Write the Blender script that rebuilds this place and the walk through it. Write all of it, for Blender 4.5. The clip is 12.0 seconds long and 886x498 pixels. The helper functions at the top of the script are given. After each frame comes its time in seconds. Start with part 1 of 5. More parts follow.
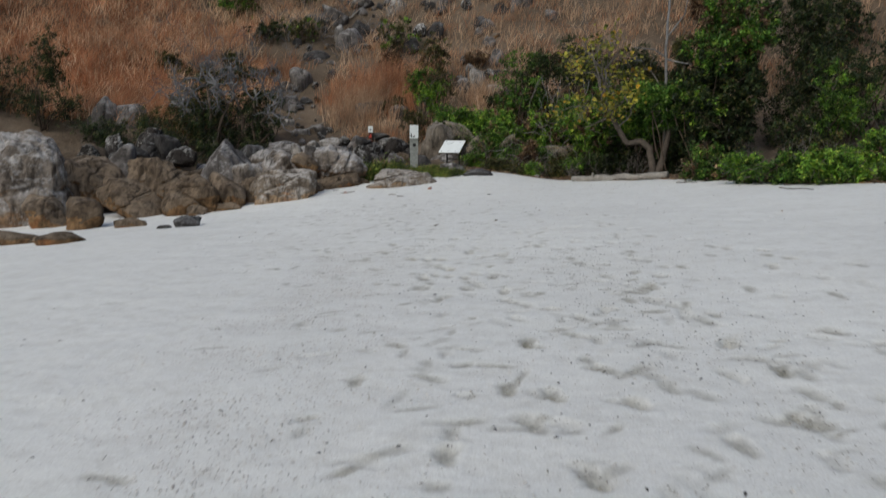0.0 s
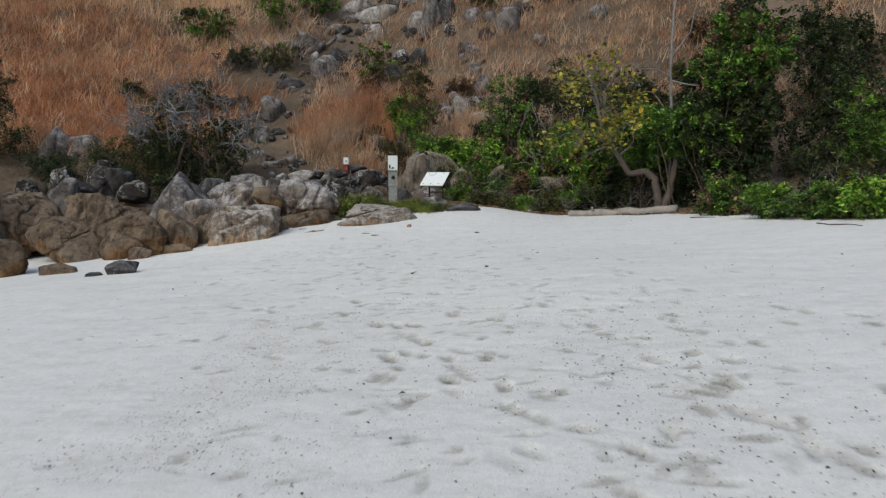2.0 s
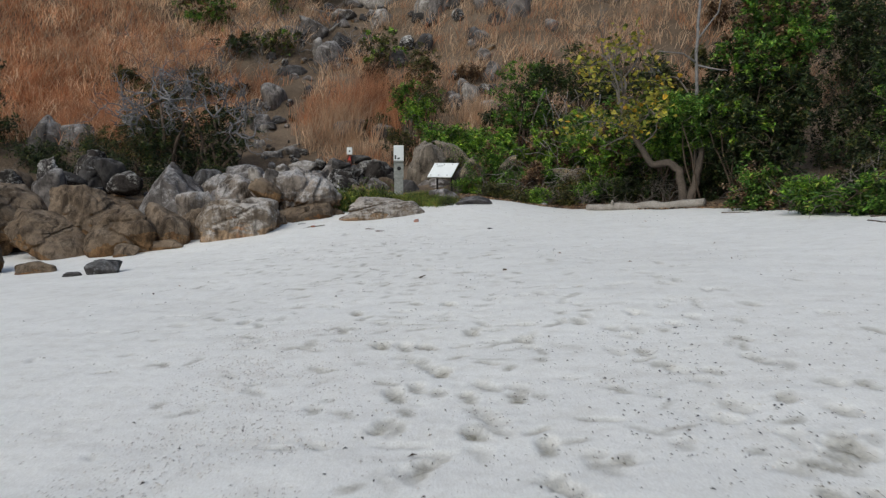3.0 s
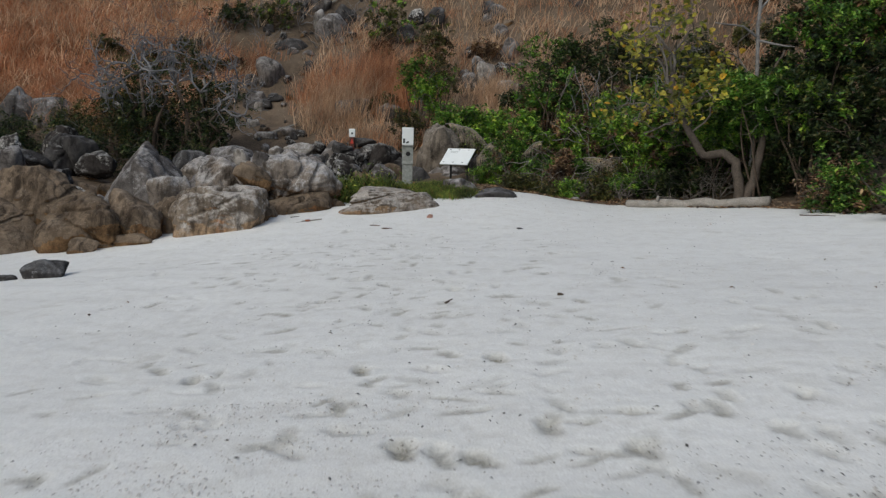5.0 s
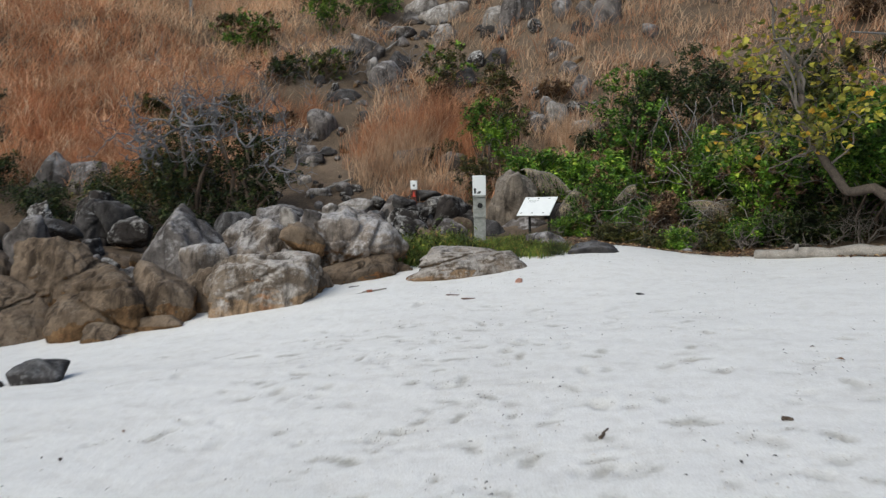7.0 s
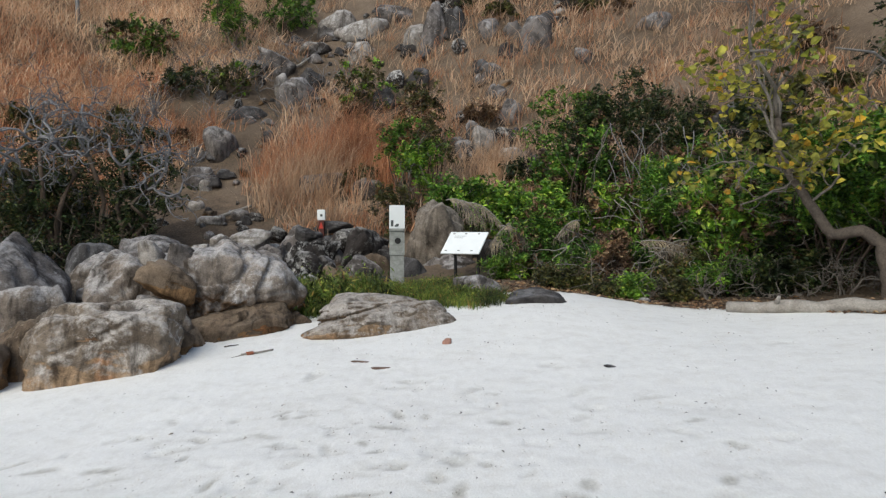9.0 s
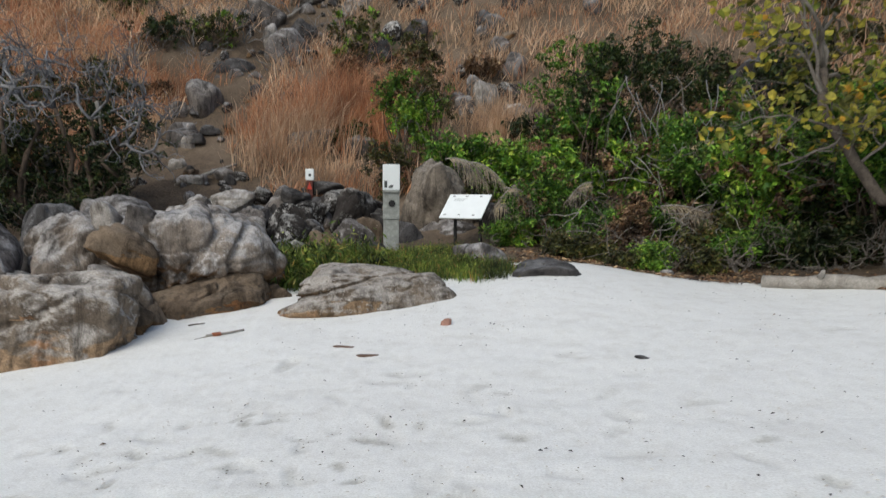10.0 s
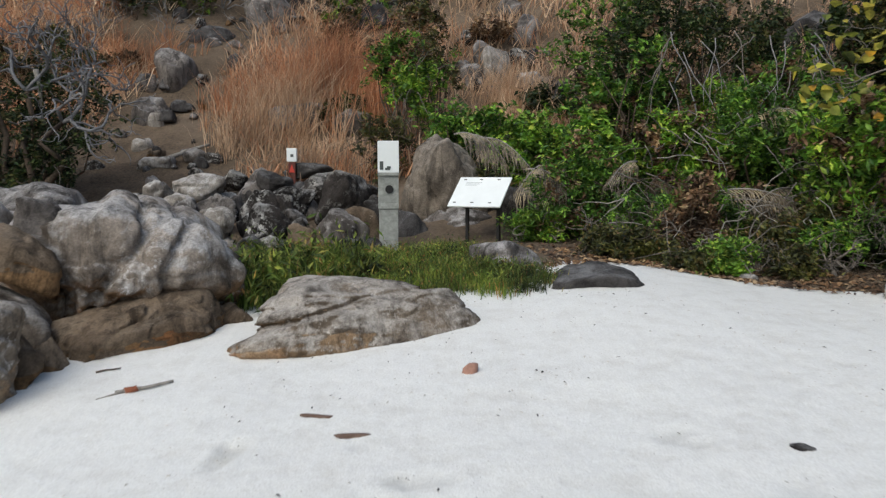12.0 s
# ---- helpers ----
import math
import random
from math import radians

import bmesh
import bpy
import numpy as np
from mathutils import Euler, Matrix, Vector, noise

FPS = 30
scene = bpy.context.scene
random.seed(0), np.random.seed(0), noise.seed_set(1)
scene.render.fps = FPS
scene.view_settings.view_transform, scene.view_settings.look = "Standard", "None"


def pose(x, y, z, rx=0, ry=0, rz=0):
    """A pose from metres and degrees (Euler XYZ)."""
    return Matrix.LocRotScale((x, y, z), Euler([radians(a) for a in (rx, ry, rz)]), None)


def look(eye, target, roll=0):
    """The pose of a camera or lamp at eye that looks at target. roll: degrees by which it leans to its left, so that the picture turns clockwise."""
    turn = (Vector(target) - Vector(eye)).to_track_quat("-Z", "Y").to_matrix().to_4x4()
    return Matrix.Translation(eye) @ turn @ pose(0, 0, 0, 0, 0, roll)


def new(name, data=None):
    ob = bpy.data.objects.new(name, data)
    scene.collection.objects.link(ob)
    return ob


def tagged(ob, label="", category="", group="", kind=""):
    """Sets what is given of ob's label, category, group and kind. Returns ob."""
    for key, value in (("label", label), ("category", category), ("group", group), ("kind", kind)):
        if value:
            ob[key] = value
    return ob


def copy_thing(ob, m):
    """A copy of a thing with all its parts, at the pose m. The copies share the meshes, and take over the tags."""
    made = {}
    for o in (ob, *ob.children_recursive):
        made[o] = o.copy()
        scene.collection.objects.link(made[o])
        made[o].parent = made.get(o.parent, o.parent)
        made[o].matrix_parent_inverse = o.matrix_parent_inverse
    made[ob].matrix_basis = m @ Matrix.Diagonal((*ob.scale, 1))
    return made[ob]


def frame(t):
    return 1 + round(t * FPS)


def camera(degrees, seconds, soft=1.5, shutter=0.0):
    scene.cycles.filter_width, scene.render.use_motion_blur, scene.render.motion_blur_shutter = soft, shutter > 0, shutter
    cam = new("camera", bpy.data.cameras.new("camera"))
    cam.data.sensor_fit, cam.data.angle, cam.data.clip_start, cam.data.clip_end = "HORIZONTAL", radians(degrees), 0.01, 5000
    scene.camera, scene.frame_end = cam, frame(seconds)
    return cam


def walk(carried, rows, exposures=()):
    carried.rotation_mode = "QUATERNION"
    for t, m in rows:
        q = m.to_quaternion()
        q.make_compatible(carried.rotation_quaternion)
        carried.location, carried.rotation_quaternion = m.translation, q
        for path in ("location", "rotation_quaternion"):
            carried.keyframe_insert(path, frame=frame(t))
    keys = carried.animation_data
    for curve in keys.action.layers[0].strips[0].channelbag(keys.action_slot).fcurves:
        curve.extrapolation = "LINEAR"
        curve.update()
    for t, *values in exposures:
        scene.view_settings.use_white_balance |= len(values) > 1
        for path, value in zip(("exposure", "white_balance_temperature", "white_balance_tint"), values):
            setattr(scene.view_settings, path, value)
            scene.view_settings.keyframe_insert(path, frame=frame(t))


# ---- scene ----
cam = camera(57.7, 12.0, soft=1.3, shutter=0.5)
METRES, EYE, TILT, LEAN, TURN = 15.6, 1.5, 0.93, -4.4, 0.0
ROWS = [
    (0.0, 0.0, 0.0, 0.0, -0.63, -8.89, 4.04),
    (0.5, 0.0018, 0.0387, -0.0021, -1.38, -6.55, 4.12),
    (1.0, 0.0071, 0.0792, -0.0027, -1.82, -6.57, 4.3),
    (1.5, 0.0053, 0.1192, -0.0052, -1.6, -6.84, 4.31),
    (2.0, 0.0079, 0.1612, -0.0081, -1.68, -6.58, 4.36),
    (2.5, 0.0052, 0.2018, -0.0085, -1.45, -6.95, 4.38),
    (3.0, 0.0044, 0.2429, -0.0088, -1.29, -7.22, 4.3),
    (5.0, -0.0124, 0.4105, -0.0113, -1.13, -8.21, 3.17),
    (5.5, -0.0172, 0.4539, -0.0122, -0.35, -6.81, 4.23),
    (6.0, -0.0278, 0.4935, -0.013, 3.6, -5.94, 4.43),
    (6.5, -0.0341, 0.5381, -0.0145, 3.01, -4.48, 4.97),
    (7.0, -0.0424, 0.5816, -0.0141, 2.59, -4.22, 5.66),
    (7.5, -0.0444, 0.6276, -0.0136, -1.29, -3.26, 5.34),
    (9.5, -0.0416, 0.7927, -0.014, -3.44, -2.51, 4.28),
    (10.0, -0.0395, 0.8346, -0.015, -3.46, -5.23, 3.95),
    (10.5, -0.043, 0.8714, -0.017, -3.47, -6.34, 3.96),
    (11.0, -0.0409, 0.9125, -0.0168, -3.58, -6.58, 4.03),
    (11.5, -0.0413, 0.9549, -0.0176, -3.6, -6.58, 3.9),
    (12.0, -0.0393, 0.9945, -0.0165, -3.59, -6.56, 4.45),
]
walk(cam, [(t, pose(0, 0, EYE, TILT, LEAN, TURN) @ pose(METRES * x, METRES * y, METRES * z, 90 + pitch, roll, yaw)) for t, x, y, z, yaw, pitch, roll in ROWS],
     exposures=[(0.0, -0.42, 6250, 3), (0.5, -0.24, 6250, 3), (1.0, -0.19, 6250, 3), (2.5, -0.18, 6250, 3), (3.0, -0.17, 6250, 3), (5.0, -0.33, 6250, 3), (5.5, -0.20, 6250, 3), (6.0, -0.10, 6250, 3), (6.5, 0.02, 6250, 3), (7.0, 0.04, 6250, 3), (7.5, 0.13, 6250, 3), (9.5, 0.16, 6250, 3), (10.0, 0.06, 6250, 3), (10.5, -0.07, 6250, 3), (11.0, -0.02, 6250, 3), (11.5, 0.06, 6250, 3), (12.0, 0.12, 6250, 3)])

# ---- light: a bright overcast sky with a weak, wide sun behind the walker ----
SUN_ELEVATION, SUN_AZIMUTH = radians(46), radians(215)
world = bpy.data.worlds.new("sky")
scene.world = world
world.use_nodes = True
wn = world.node_tree
sky = wn.nodes.new("ShaderNodeTexSky")
sky.sky_type, sky.sun_disc = "NISHITA", False
sky.sun_elevation, sky.sun_rotation = SUN_ELEVATION, SUN_AZIMUTH
sky.air_density, sky.dust_density, sky.ozone_density = 1.0, 4.0, 1.0
wn.links.new(sky.outputs[0], wn.nodes["Background"].inputs[0])
wn.nodes["Background"].inputs[1].default_value = 0.135
sun_data = bpy.data.lights.new("sun", "SUN")
sun_data.energy, sun_data.angle, sun_data.color = 0.72, radians(40), (1.0, 0.98, 0.95)
sun = new("sun", sun_data)
sun.matrix_world = look((0, 0, 60), (60 * math.sin(SUN_AZIMUTH + math.pi) / math.tan(SUN_ELEVATION),
                                     60 * math.cos(SUN_AZIMUTH + math.pi) / math.tan(SUN_ELEVATION), 0))
# ---- the lie of the land ----
BASE_X = (-60, -20, -14, -10, -4, 1, 4, 6, 8, 12, 20, 60)
BASE_Y = (12, 20, 23, 25, 27, 26.2, 25.0, 24.0, 22.8, 20.5, 14.0, -8.0)
EDGE_X = (-60, -16, -8, -5, -3.6, -2.2, 0.0, 0.9, 1.8, 3.0, 4.0, 6.0, 8.0, 12.0, 20.0, 60.0)  # where the leaf litter begins
EDGE_Y = (12, 21.5, 22.0, 22.6, 23.4, 22.9, 22.7, 23.5, 24.0, 23.1, 22.7, 20.5, 16.0, 11.4, 4.0, -20.0)
RISE_D = (-10, 0, 3.4, 8.4, 13, 24, 44, 80, 160)
RISE_Z = (-1.5, 0, 1.0, 3.0, 6.2, 14.5, 29, 50, 70)


def smooth(a, b, v):
    u = np.clip((np.asarray(v, float) - a) / (b - a), 0, 1)
    return u * u * (3 - 2 * u)


def sand_height(x, y):
    """The beach: level, rising a little to the foot of the slope, on the left of the log."""
    bank = smooth(17.5, 23.5, y) * (1 - smooth(0.8, 4.0, x)) * (0.25 + 0.75 * smooth(-8, -3, x))
    return 0.077 * np.clip(x, -14, 14) + 0.42 * bank + 0.02 * np.sin(0.9 * x + 0.5 * y) + 0.015 * np.sin(0.37 * x - 1.1 * y + 2)


def hill_height(x, y):
    """The slope behind the beach, from its foot line upwards."""
    d = y - np.interp(x, BASE_X, BASE_Y)
    z = np.interp(d, RISE_D, RISE_Z)
    z = (z + np.interp(d - 1.2, RISE_D, RISE_Z) + np.interp(d + 1.2, RISE_D, RISE_Z)) / 3
    foot = 0.36 - 0.31 * smooth(1, 5, x)
    rough = smooth(2, 10, d)
    rubble = 0.9 * np.exp(-((x + 9.5) / 3.5) ** 2 - ((y - 24.8) / 2.2) ** 2) + 0.4 * np.exp(-((x + 3.4) / 2.0) ** 2 - ((y - 28.0) / 1.9) ** 2)
    apron = sand_height(x, y) + 0.07 * smooth(-0.2, 0.8, y - np.interp(x, EDGE_X, EDGE_Y)) - 0.02
    return np.maximum(apron, z + foot + rubble + 0.077 * np.clip(x, -14, 14) + rough * (0.25 * np.sin(0.7 * x + 0.3 * y) + 0.18 * np.sin(1.3 * y - 0.8 * x + 1) + 0.4 * np.sin(0.23 * x + 1.2)))


def land(x, y):
    return float(max(sand_height(x, y), hill_height(x, y)))


# ---- materials ----
def make_material(name, rough=0.8, spec=0.3):
    m = bpy.data.materials.new(name)
    m.use_nodes = True
    b = m.node_tree.nodes["Principled BSDF"]
    b.inputs["Roughness"].default_value = rough
    b.inputs["Specular IOR Level"].default_value = spec
    return m, m.node_tree, b


def place_of(nt, kind="Object"):
    return nt.nodes.new("ShaderNodeTexCoord").outputs[kind]


def noise_of(nt, vec, scale, detail=6.0, rough=0.6, distort=0.0):
    n = nt.nodes.new("ShaderNodeTexNoise")
    n.inputs["Scale"].default_value = scale
    n.inputs["Detail"].default_value = detail
    n.inputs["Roughness"].default_value = rough
    n.inputs["Distortion"].default_value = distort
    if vec is not None:
        nt.links.new(vec, n.inputs["Vector"])
    return n.outputs["Fac"]


def ramp_of(nt, fac, stops, mode="LINEAR"):
    r = nt.nodes.new("ShaderNodeValToRGB")
    r.color_ramp.interpolation = mode
    el = r.color_ramp.elements
    while len(el) < len(stops):
        el.new(0.5)
    for e, (p, c) in zip(el, stops):
        e.position = p
        e.color = (*c, 1) if len(c) == 3 else c
    nt.links.new(fac, r.inputs[0])
    return r.outputs["Color"]


def mix_of(nt, fac, a, b, blend="MIX"):
    n = nt.nodes.new("ShaderNodeMix")
    n.data_type, n.blend_type = "RGBA", blend
    for sock, v in ((n.inputs[0], fac), (n.inputs[6], a), (n.inputs[7], b)):
        if isinstance(v, (int, float)):
            sock.default_value = v
        elif isinstance(v, tuple):
            sock.default_value = (*v, 1)
        else:
            nt.links.new(v, sock)
    return n.outputs[2]


def bump_of(nt, bsdf, height, strength, distance, below=None):
    n = nt.nodes.new("ShaderNodeBump")
    n.inputs["Strength"].default_value = strength
    n.inputs["Distance"].default_value = distance
    nt.links.new(height, n.inputs["Height"])
    if below is not None:
        nt.links.new(below, n.inputs["Normal"])
    nt.links.new(n.outputs[0], bsdf.inputs["Normal"])
    return n.outputs[0]


def plain(name, colour, rough=0.6, var=0.15, scale=8.0, spec=0.3, bump=0.2):
    m, nt, b = make_material(name, rough, spec)
    p = place_of(nt)
    f = noise_of(nt, p, scale)
    dark = tuple(c * (1 - var) for c in colour)
    light = tuple(min(1, c * (1 + var)) for c in colour)
    nt.links.new(ramp_of(nt, f, [(0.3, dark), (0.7, light)]), b.inputs["Base Color"])
    bump_of(nt, b, noise_of(nt, p, scale * 6), bump, 0.004)
    return m


def sand_material():
    m, nt, b = make_material("white_sand", 0.95, 0.15)
    p = place_of(nt)
    big = noise_of(nt, p, 0.55, 4)
    mid = noise_of(nt, p, 5.0, 6, 0.65)
    fine = noise_of(nt, p, 90.0, 4, 0.7)
    col = ramp_of(nt, big, [(0.3, (0.69, 0.685, 0.66)), (0.7, (0.83, 0.832, 0.812))])
    col = mix_of(nt, 0.45, col, ramp_of(nt, mid, [(0.32, (0.58, 0.55, 0.50)), (0.52, (0.82, 0.813, 0.785))]))
    col = mix_of(nt, 0.36, col, ramp_of(nt, fine, [(0.35, (0.50, 0.48, 0.45)), (0.6, (0.88, 0.88, 0.87))]))
    vor = nt.nodes.new("ShaderNodeTexVoronoi")
    vor.inputs["Scale"].default_value = 26.0
    nt.links.new(p, vor.inputs["Vector"])
    speck = ramp_of(nt, vor.outputs["Distance"], [(0.06, (1, 1, 1)), (0.11, (0, 0, 0))])
    patch = ramp_of(nt, noise_of(nt, p, 1.1, 3), [(0.5, (0, 0, 0)), (0.66, (1, 1, 1))])
    both = mix_of(nt, 1.0, speck, patch, "MULTIPLY")
    col = mix_of(nt, both, col, (0.33, 0.30, 0.26))
    # footprint shade mixed into the sand colour together with greyer, coarser sand
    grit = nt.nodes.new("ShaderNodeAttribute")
    grit.attribute_name = "grit_shade"
    hollow_tone = ramp_of(nt, noise_of(nt, p, 38.0, 5, 0.75), [(0.35, (0.13, 0.118, 0.09)), (0.62, (0.42, 0.395, 0.33))])
    nt.links.new(mix_of(nt, grit.outputs["Fac"], col, hollow_tone), b.inputs["Base Color"])
    n1 = bump_of(nt, b, mid, 0.5, 0.022)
    bump_of(nt, b, fine, 0.5, 0.006, n1)
    return m


def rock_material(name, light, dark, lichen, spots, tan=None, tan_top=0.5, top_pale=0.8, cover=0.62):
    """Weathered granite: softly mottled, with patchy pale lichen, top light painted on the upper faces, dark run-off
    streaks and, low down, a tide-stained tan skin.
    """
    m, nt, b = make_material(name, 0.9, 0.22)
    p = place_of(nt)
    shift = nt.nodes.new("ShaderNodeVectorMath")
    shift.operation = "ADD"
    info = nt.nodes.new("ShaderNodeObjectInfo")
    grow = nt.nodes.new("ShaderNodeMath")
    grow.operation = "MULTIPLY"
    grow.inputs[1].default_value = 37.0
    nt.links.new(info.outputs["Random"], grow.inputs[0])
    nt.links.new(p, shift.inputs[0])
    nt.links.new(grow.outputs[0], shift.inputs[1])
    v = shift.outputs[0]
    big = noise_of(nt, v, 1.5, 5, 0.6, 0.4)
    mid = noise_of(nt, v, 8.0, 8, 0.72)
    fine = noise_of(nt, v, 60.0, 5, 0.7)
    half = tuple(0.7 * d + 0.3 * l for d, l in zip(dark, light))
    col = ramp_of(nt, big, [(0.36, half), (0.60, light)])
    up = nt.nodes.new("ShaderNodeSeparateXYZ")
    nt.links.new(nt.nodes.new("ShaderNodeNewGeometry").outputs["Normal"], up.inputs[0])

    def blend(a, b_factor, c):
        n = nt.nodes.new("ShaderNodeMath")
        n.operation = "MULTIPLY_ADD"
        n.inputs[1].default_value = b_factor
        nt.links.new(a, n.inputs[0])
        if isinstance(c, float):
            n.inputs[2].default_value = c
        else:
            nt.links.new(c, n.inputs[2])
        return n.outputs[0]

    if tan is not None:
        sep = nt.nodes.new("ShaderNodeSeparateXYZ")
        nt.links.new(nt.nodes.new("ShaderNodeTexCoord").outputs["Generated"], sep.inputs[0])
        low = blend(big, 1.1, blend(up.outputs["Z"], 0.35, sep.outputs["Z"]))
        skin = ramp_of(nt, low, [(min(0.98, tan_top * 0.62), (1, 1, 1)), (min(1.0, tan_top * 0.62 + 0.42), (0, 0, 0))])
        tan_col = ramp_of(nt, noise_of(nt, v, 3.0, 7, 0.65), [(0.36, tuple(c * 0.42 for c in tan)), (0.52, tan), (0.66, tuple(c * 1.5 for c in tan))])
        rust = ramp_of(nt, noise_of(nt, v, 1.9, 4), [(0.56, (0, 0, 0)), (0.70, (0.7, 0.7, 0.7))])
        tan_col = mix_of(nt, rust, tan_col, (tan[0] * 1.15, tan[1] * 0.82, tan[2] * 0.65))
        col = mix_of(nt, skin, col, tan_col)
    # tops lightened by the normal as if lit, plus pale lichen in broken patches
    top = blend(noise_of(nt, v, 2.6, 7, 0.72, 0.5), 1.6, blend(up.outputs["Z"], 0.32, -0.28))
    sheet = ramp_of(nt, top, [(cover, (0, 0, 0)), (cover + 0.22, (top_pale, top_pale, top_pale))])
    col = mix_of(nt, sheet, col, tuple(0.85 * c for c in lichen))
    pale = ramp_of(nt, noise_of(nt, v, 13.0, 7, 0.75), [(spots, (0, 0, 0)), (spots + 0.05, (1, 1, 1))])
    zone = ramp_of(nt, noise_of(nt, v, 1.3, 3), [(0.45, (0, 0, 0)), (0.6, (0.85, 0.85, 0.85))])
    col = mix_of(nt, mix_of(nt, 1.0, pale, zone, "MULTIPLY"), col, lichen)
    # dark run-off streaks, drawn out downwards
    stretch = nt.nodes.new("ShaderNodeMapping")
    stretch.inputs["Scale"].default_value = (4.5, 4.5, 0.9)
    nt.links.new(v, stretch.inputs["Vector"])
    streak = ramp_of(nt, noise_of(nt, stretch.outputs[0], 1.0, 7, 0.7, 0.6), [(0.36, (0.85, 0.85, 0.85)), (0.52, (0, 0, 0))])
    col = mix_of(nt, streak, col, tuple(0.7 * c for c in dark))
    col = mix_of(nt, 0.75, col, ramp_of(nt, mid, [(0.30, (0.42, 0.41, 0.40)), (0.52, (1.0, 1.0, 1.0)), (0.72, (1.22, 1.2, 1.18))]), "MULTIPLY")
    col = mix_of(nt, 0.8, col, ramp_of(nt, fine, [(0.32, (0.55, 0.54, 0.53)), (0.55, (1.05, 1.05, 1.05)), (0.75, (1.35, 1.33, 1.3))]), "MULTIPLY")
    tint = ramp_of(nt, info.outputs["Random"], [(0.0, (0.78, 0.76, 0.74)), (1.0, (1.05, 1.05, 1.06))])
    nt.links.new(mix_of(nt, 1.0, col, tint, "MULTIPLY"), b.inputs["Base Color"])
    n1 = bump_of(nt, b, mid, 0.7, 0.05)
    bump_of(nt, b, fine, 0.4, 0.01, n1)
    return m


def leaf_material(name, stops, rough=0.5, through_light=0.16, patch=2.6, bright=(1.75, 1.7, 1.4), dim=(0.2, 0.22, 0.25)):
    """Leaves that differ one by one."""
    m, nt, b = make_material(name, rough, 0.35)
    isl = nt.nodes.new("ShaderNodeNewGeometry").outputs["Random Per Island"]
    col = ramp_of(nt, isl, stops)
    p = place_of(nt)
    clump = ramp_of(nt, noise_of(nt, p, patch, 4, 0.7), [(0.38, dim), (0.5, (1.0, 1.0, 1.0)), (0.62, bright)])
    col = mix_of(nt, 1.0, col, clump, "MULTIPLY")
    nt.links.new(col, b.inputs["Base Color"])
    tr = nt.nodes.new("ShaderNodeBsdfTranslucent")
    nt.links.new(col, tr.inputs[0])
    mix = nt.nodes.new("ShaderNodeMixShader")
    mix.inputs[0].default_value = through_light
    nt.links.new(b.outputs[0], mix.inputs[1])
    nt.links.new(tr.outputs[0], mix.inputs[2])
    nt.links.new(mix.outputs[0], nt.nodes["Material Output"].inputs["Surface"])
    return m


def soil_material():
    m, nt, b = make_material("hill_soil", 0.95, 0.1)
    p = place_of(nt)
    big = noise_of(nt, p, 0.35, 5, 0.6)
    mid = noise_of(nt, p, 3.0, 8, 0.7)
    fine = noise_of(nt, p, 22.0, 6, 0.75)
    col = ramp_of(nt, big, [(0.38, (0.07, 0.054, 0.042)), (0.52, (0.215, 0.165, 0.122)), (0.64, (0.36, 0.285, 0.22))])
    col = mix_of(nt, 0.45, col, ramp_of(nt, mid, [(0.3, (0.04, 0.032, 0.026)), (0.65, (0.24, 0.18, 0.125))]))
    col = mix_of(nt, 0.4, col, ramp_of(nt, fine, [(0.35, (0.03, 0.025, 0.02)), (0.65, (0.3, 0.22, 0.15))]))
    nt.links.new(col, b.inputs["Base Color"])
    n1 = bump_of(nt, b, mid, 0.9, 0.15)
    bump_of(nt, b, fine, 0.8, 0.04, n1)
    return m


def bark_material(name, light, dark):
    m, nt, b = make_material(name, 0.9, 0.2)
    p = place_of(nt)
    a = noise_of(nt, p, 6.0, 8, 0.7, 1.0)
    f = noise_of(nt, p, 50.0, 5, 0.7)
    col = mix_of(nt, 0.35, ramp_of(nt, a, [(0.3, dark), (0.65, light)]), ramp_of(nt, f, [(0.35, tuple(c * 0.4 for c in dark)), (0.65, light)]))
    nt.links.new(col, b.inputs["Base Color"])
    n1 = bump_of(nt, b, a, 0.6, 0.03)
    bump_of(nt, b, f, 0.5, 0.006, n1)
    return m


SAND = sand_material()
SOIL = soil_material()
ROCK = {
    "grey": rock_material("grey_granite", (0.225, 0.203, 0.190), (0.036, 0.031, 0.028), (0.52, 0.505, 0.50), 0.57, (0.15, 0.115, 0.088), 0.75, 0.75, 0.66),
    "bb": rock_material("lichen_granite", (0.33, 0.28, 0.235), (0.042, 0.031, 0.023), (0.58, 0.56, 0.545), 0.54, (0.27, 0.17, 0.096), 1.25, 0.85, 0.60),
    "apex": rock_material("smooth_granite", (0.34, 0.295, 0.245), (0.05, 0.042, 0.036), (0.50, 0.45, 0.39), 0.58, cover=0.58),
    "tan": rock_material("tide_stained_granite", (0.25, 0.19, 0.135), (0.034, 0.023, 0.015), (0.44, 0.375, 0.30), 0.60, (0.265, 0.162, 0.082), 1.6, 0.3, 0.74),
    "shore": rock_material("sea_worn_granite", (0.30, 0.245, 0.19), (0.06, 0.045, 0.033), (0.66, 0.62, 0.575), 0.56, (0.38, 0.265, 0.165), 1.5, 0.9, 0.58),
    "dark": rock_material("dark_granite", (0.085, 0.080, 0.078), (0.022, 0.02, 0.02), (0.32, 0.32, 0.325), 0.58, top_pale=0.5, cover=0.68),
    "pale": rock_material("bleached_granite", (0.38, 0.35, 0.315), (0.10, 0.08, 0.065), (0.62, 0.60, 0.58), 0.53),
    "speck": rock_material("speckled_granite", (0.055, 0.048, 0.045), (0.012, 0.010, 0.009), (0.62, 0.61, 0.585), 0.515, top_pale=0.6, cover=0.66),
}
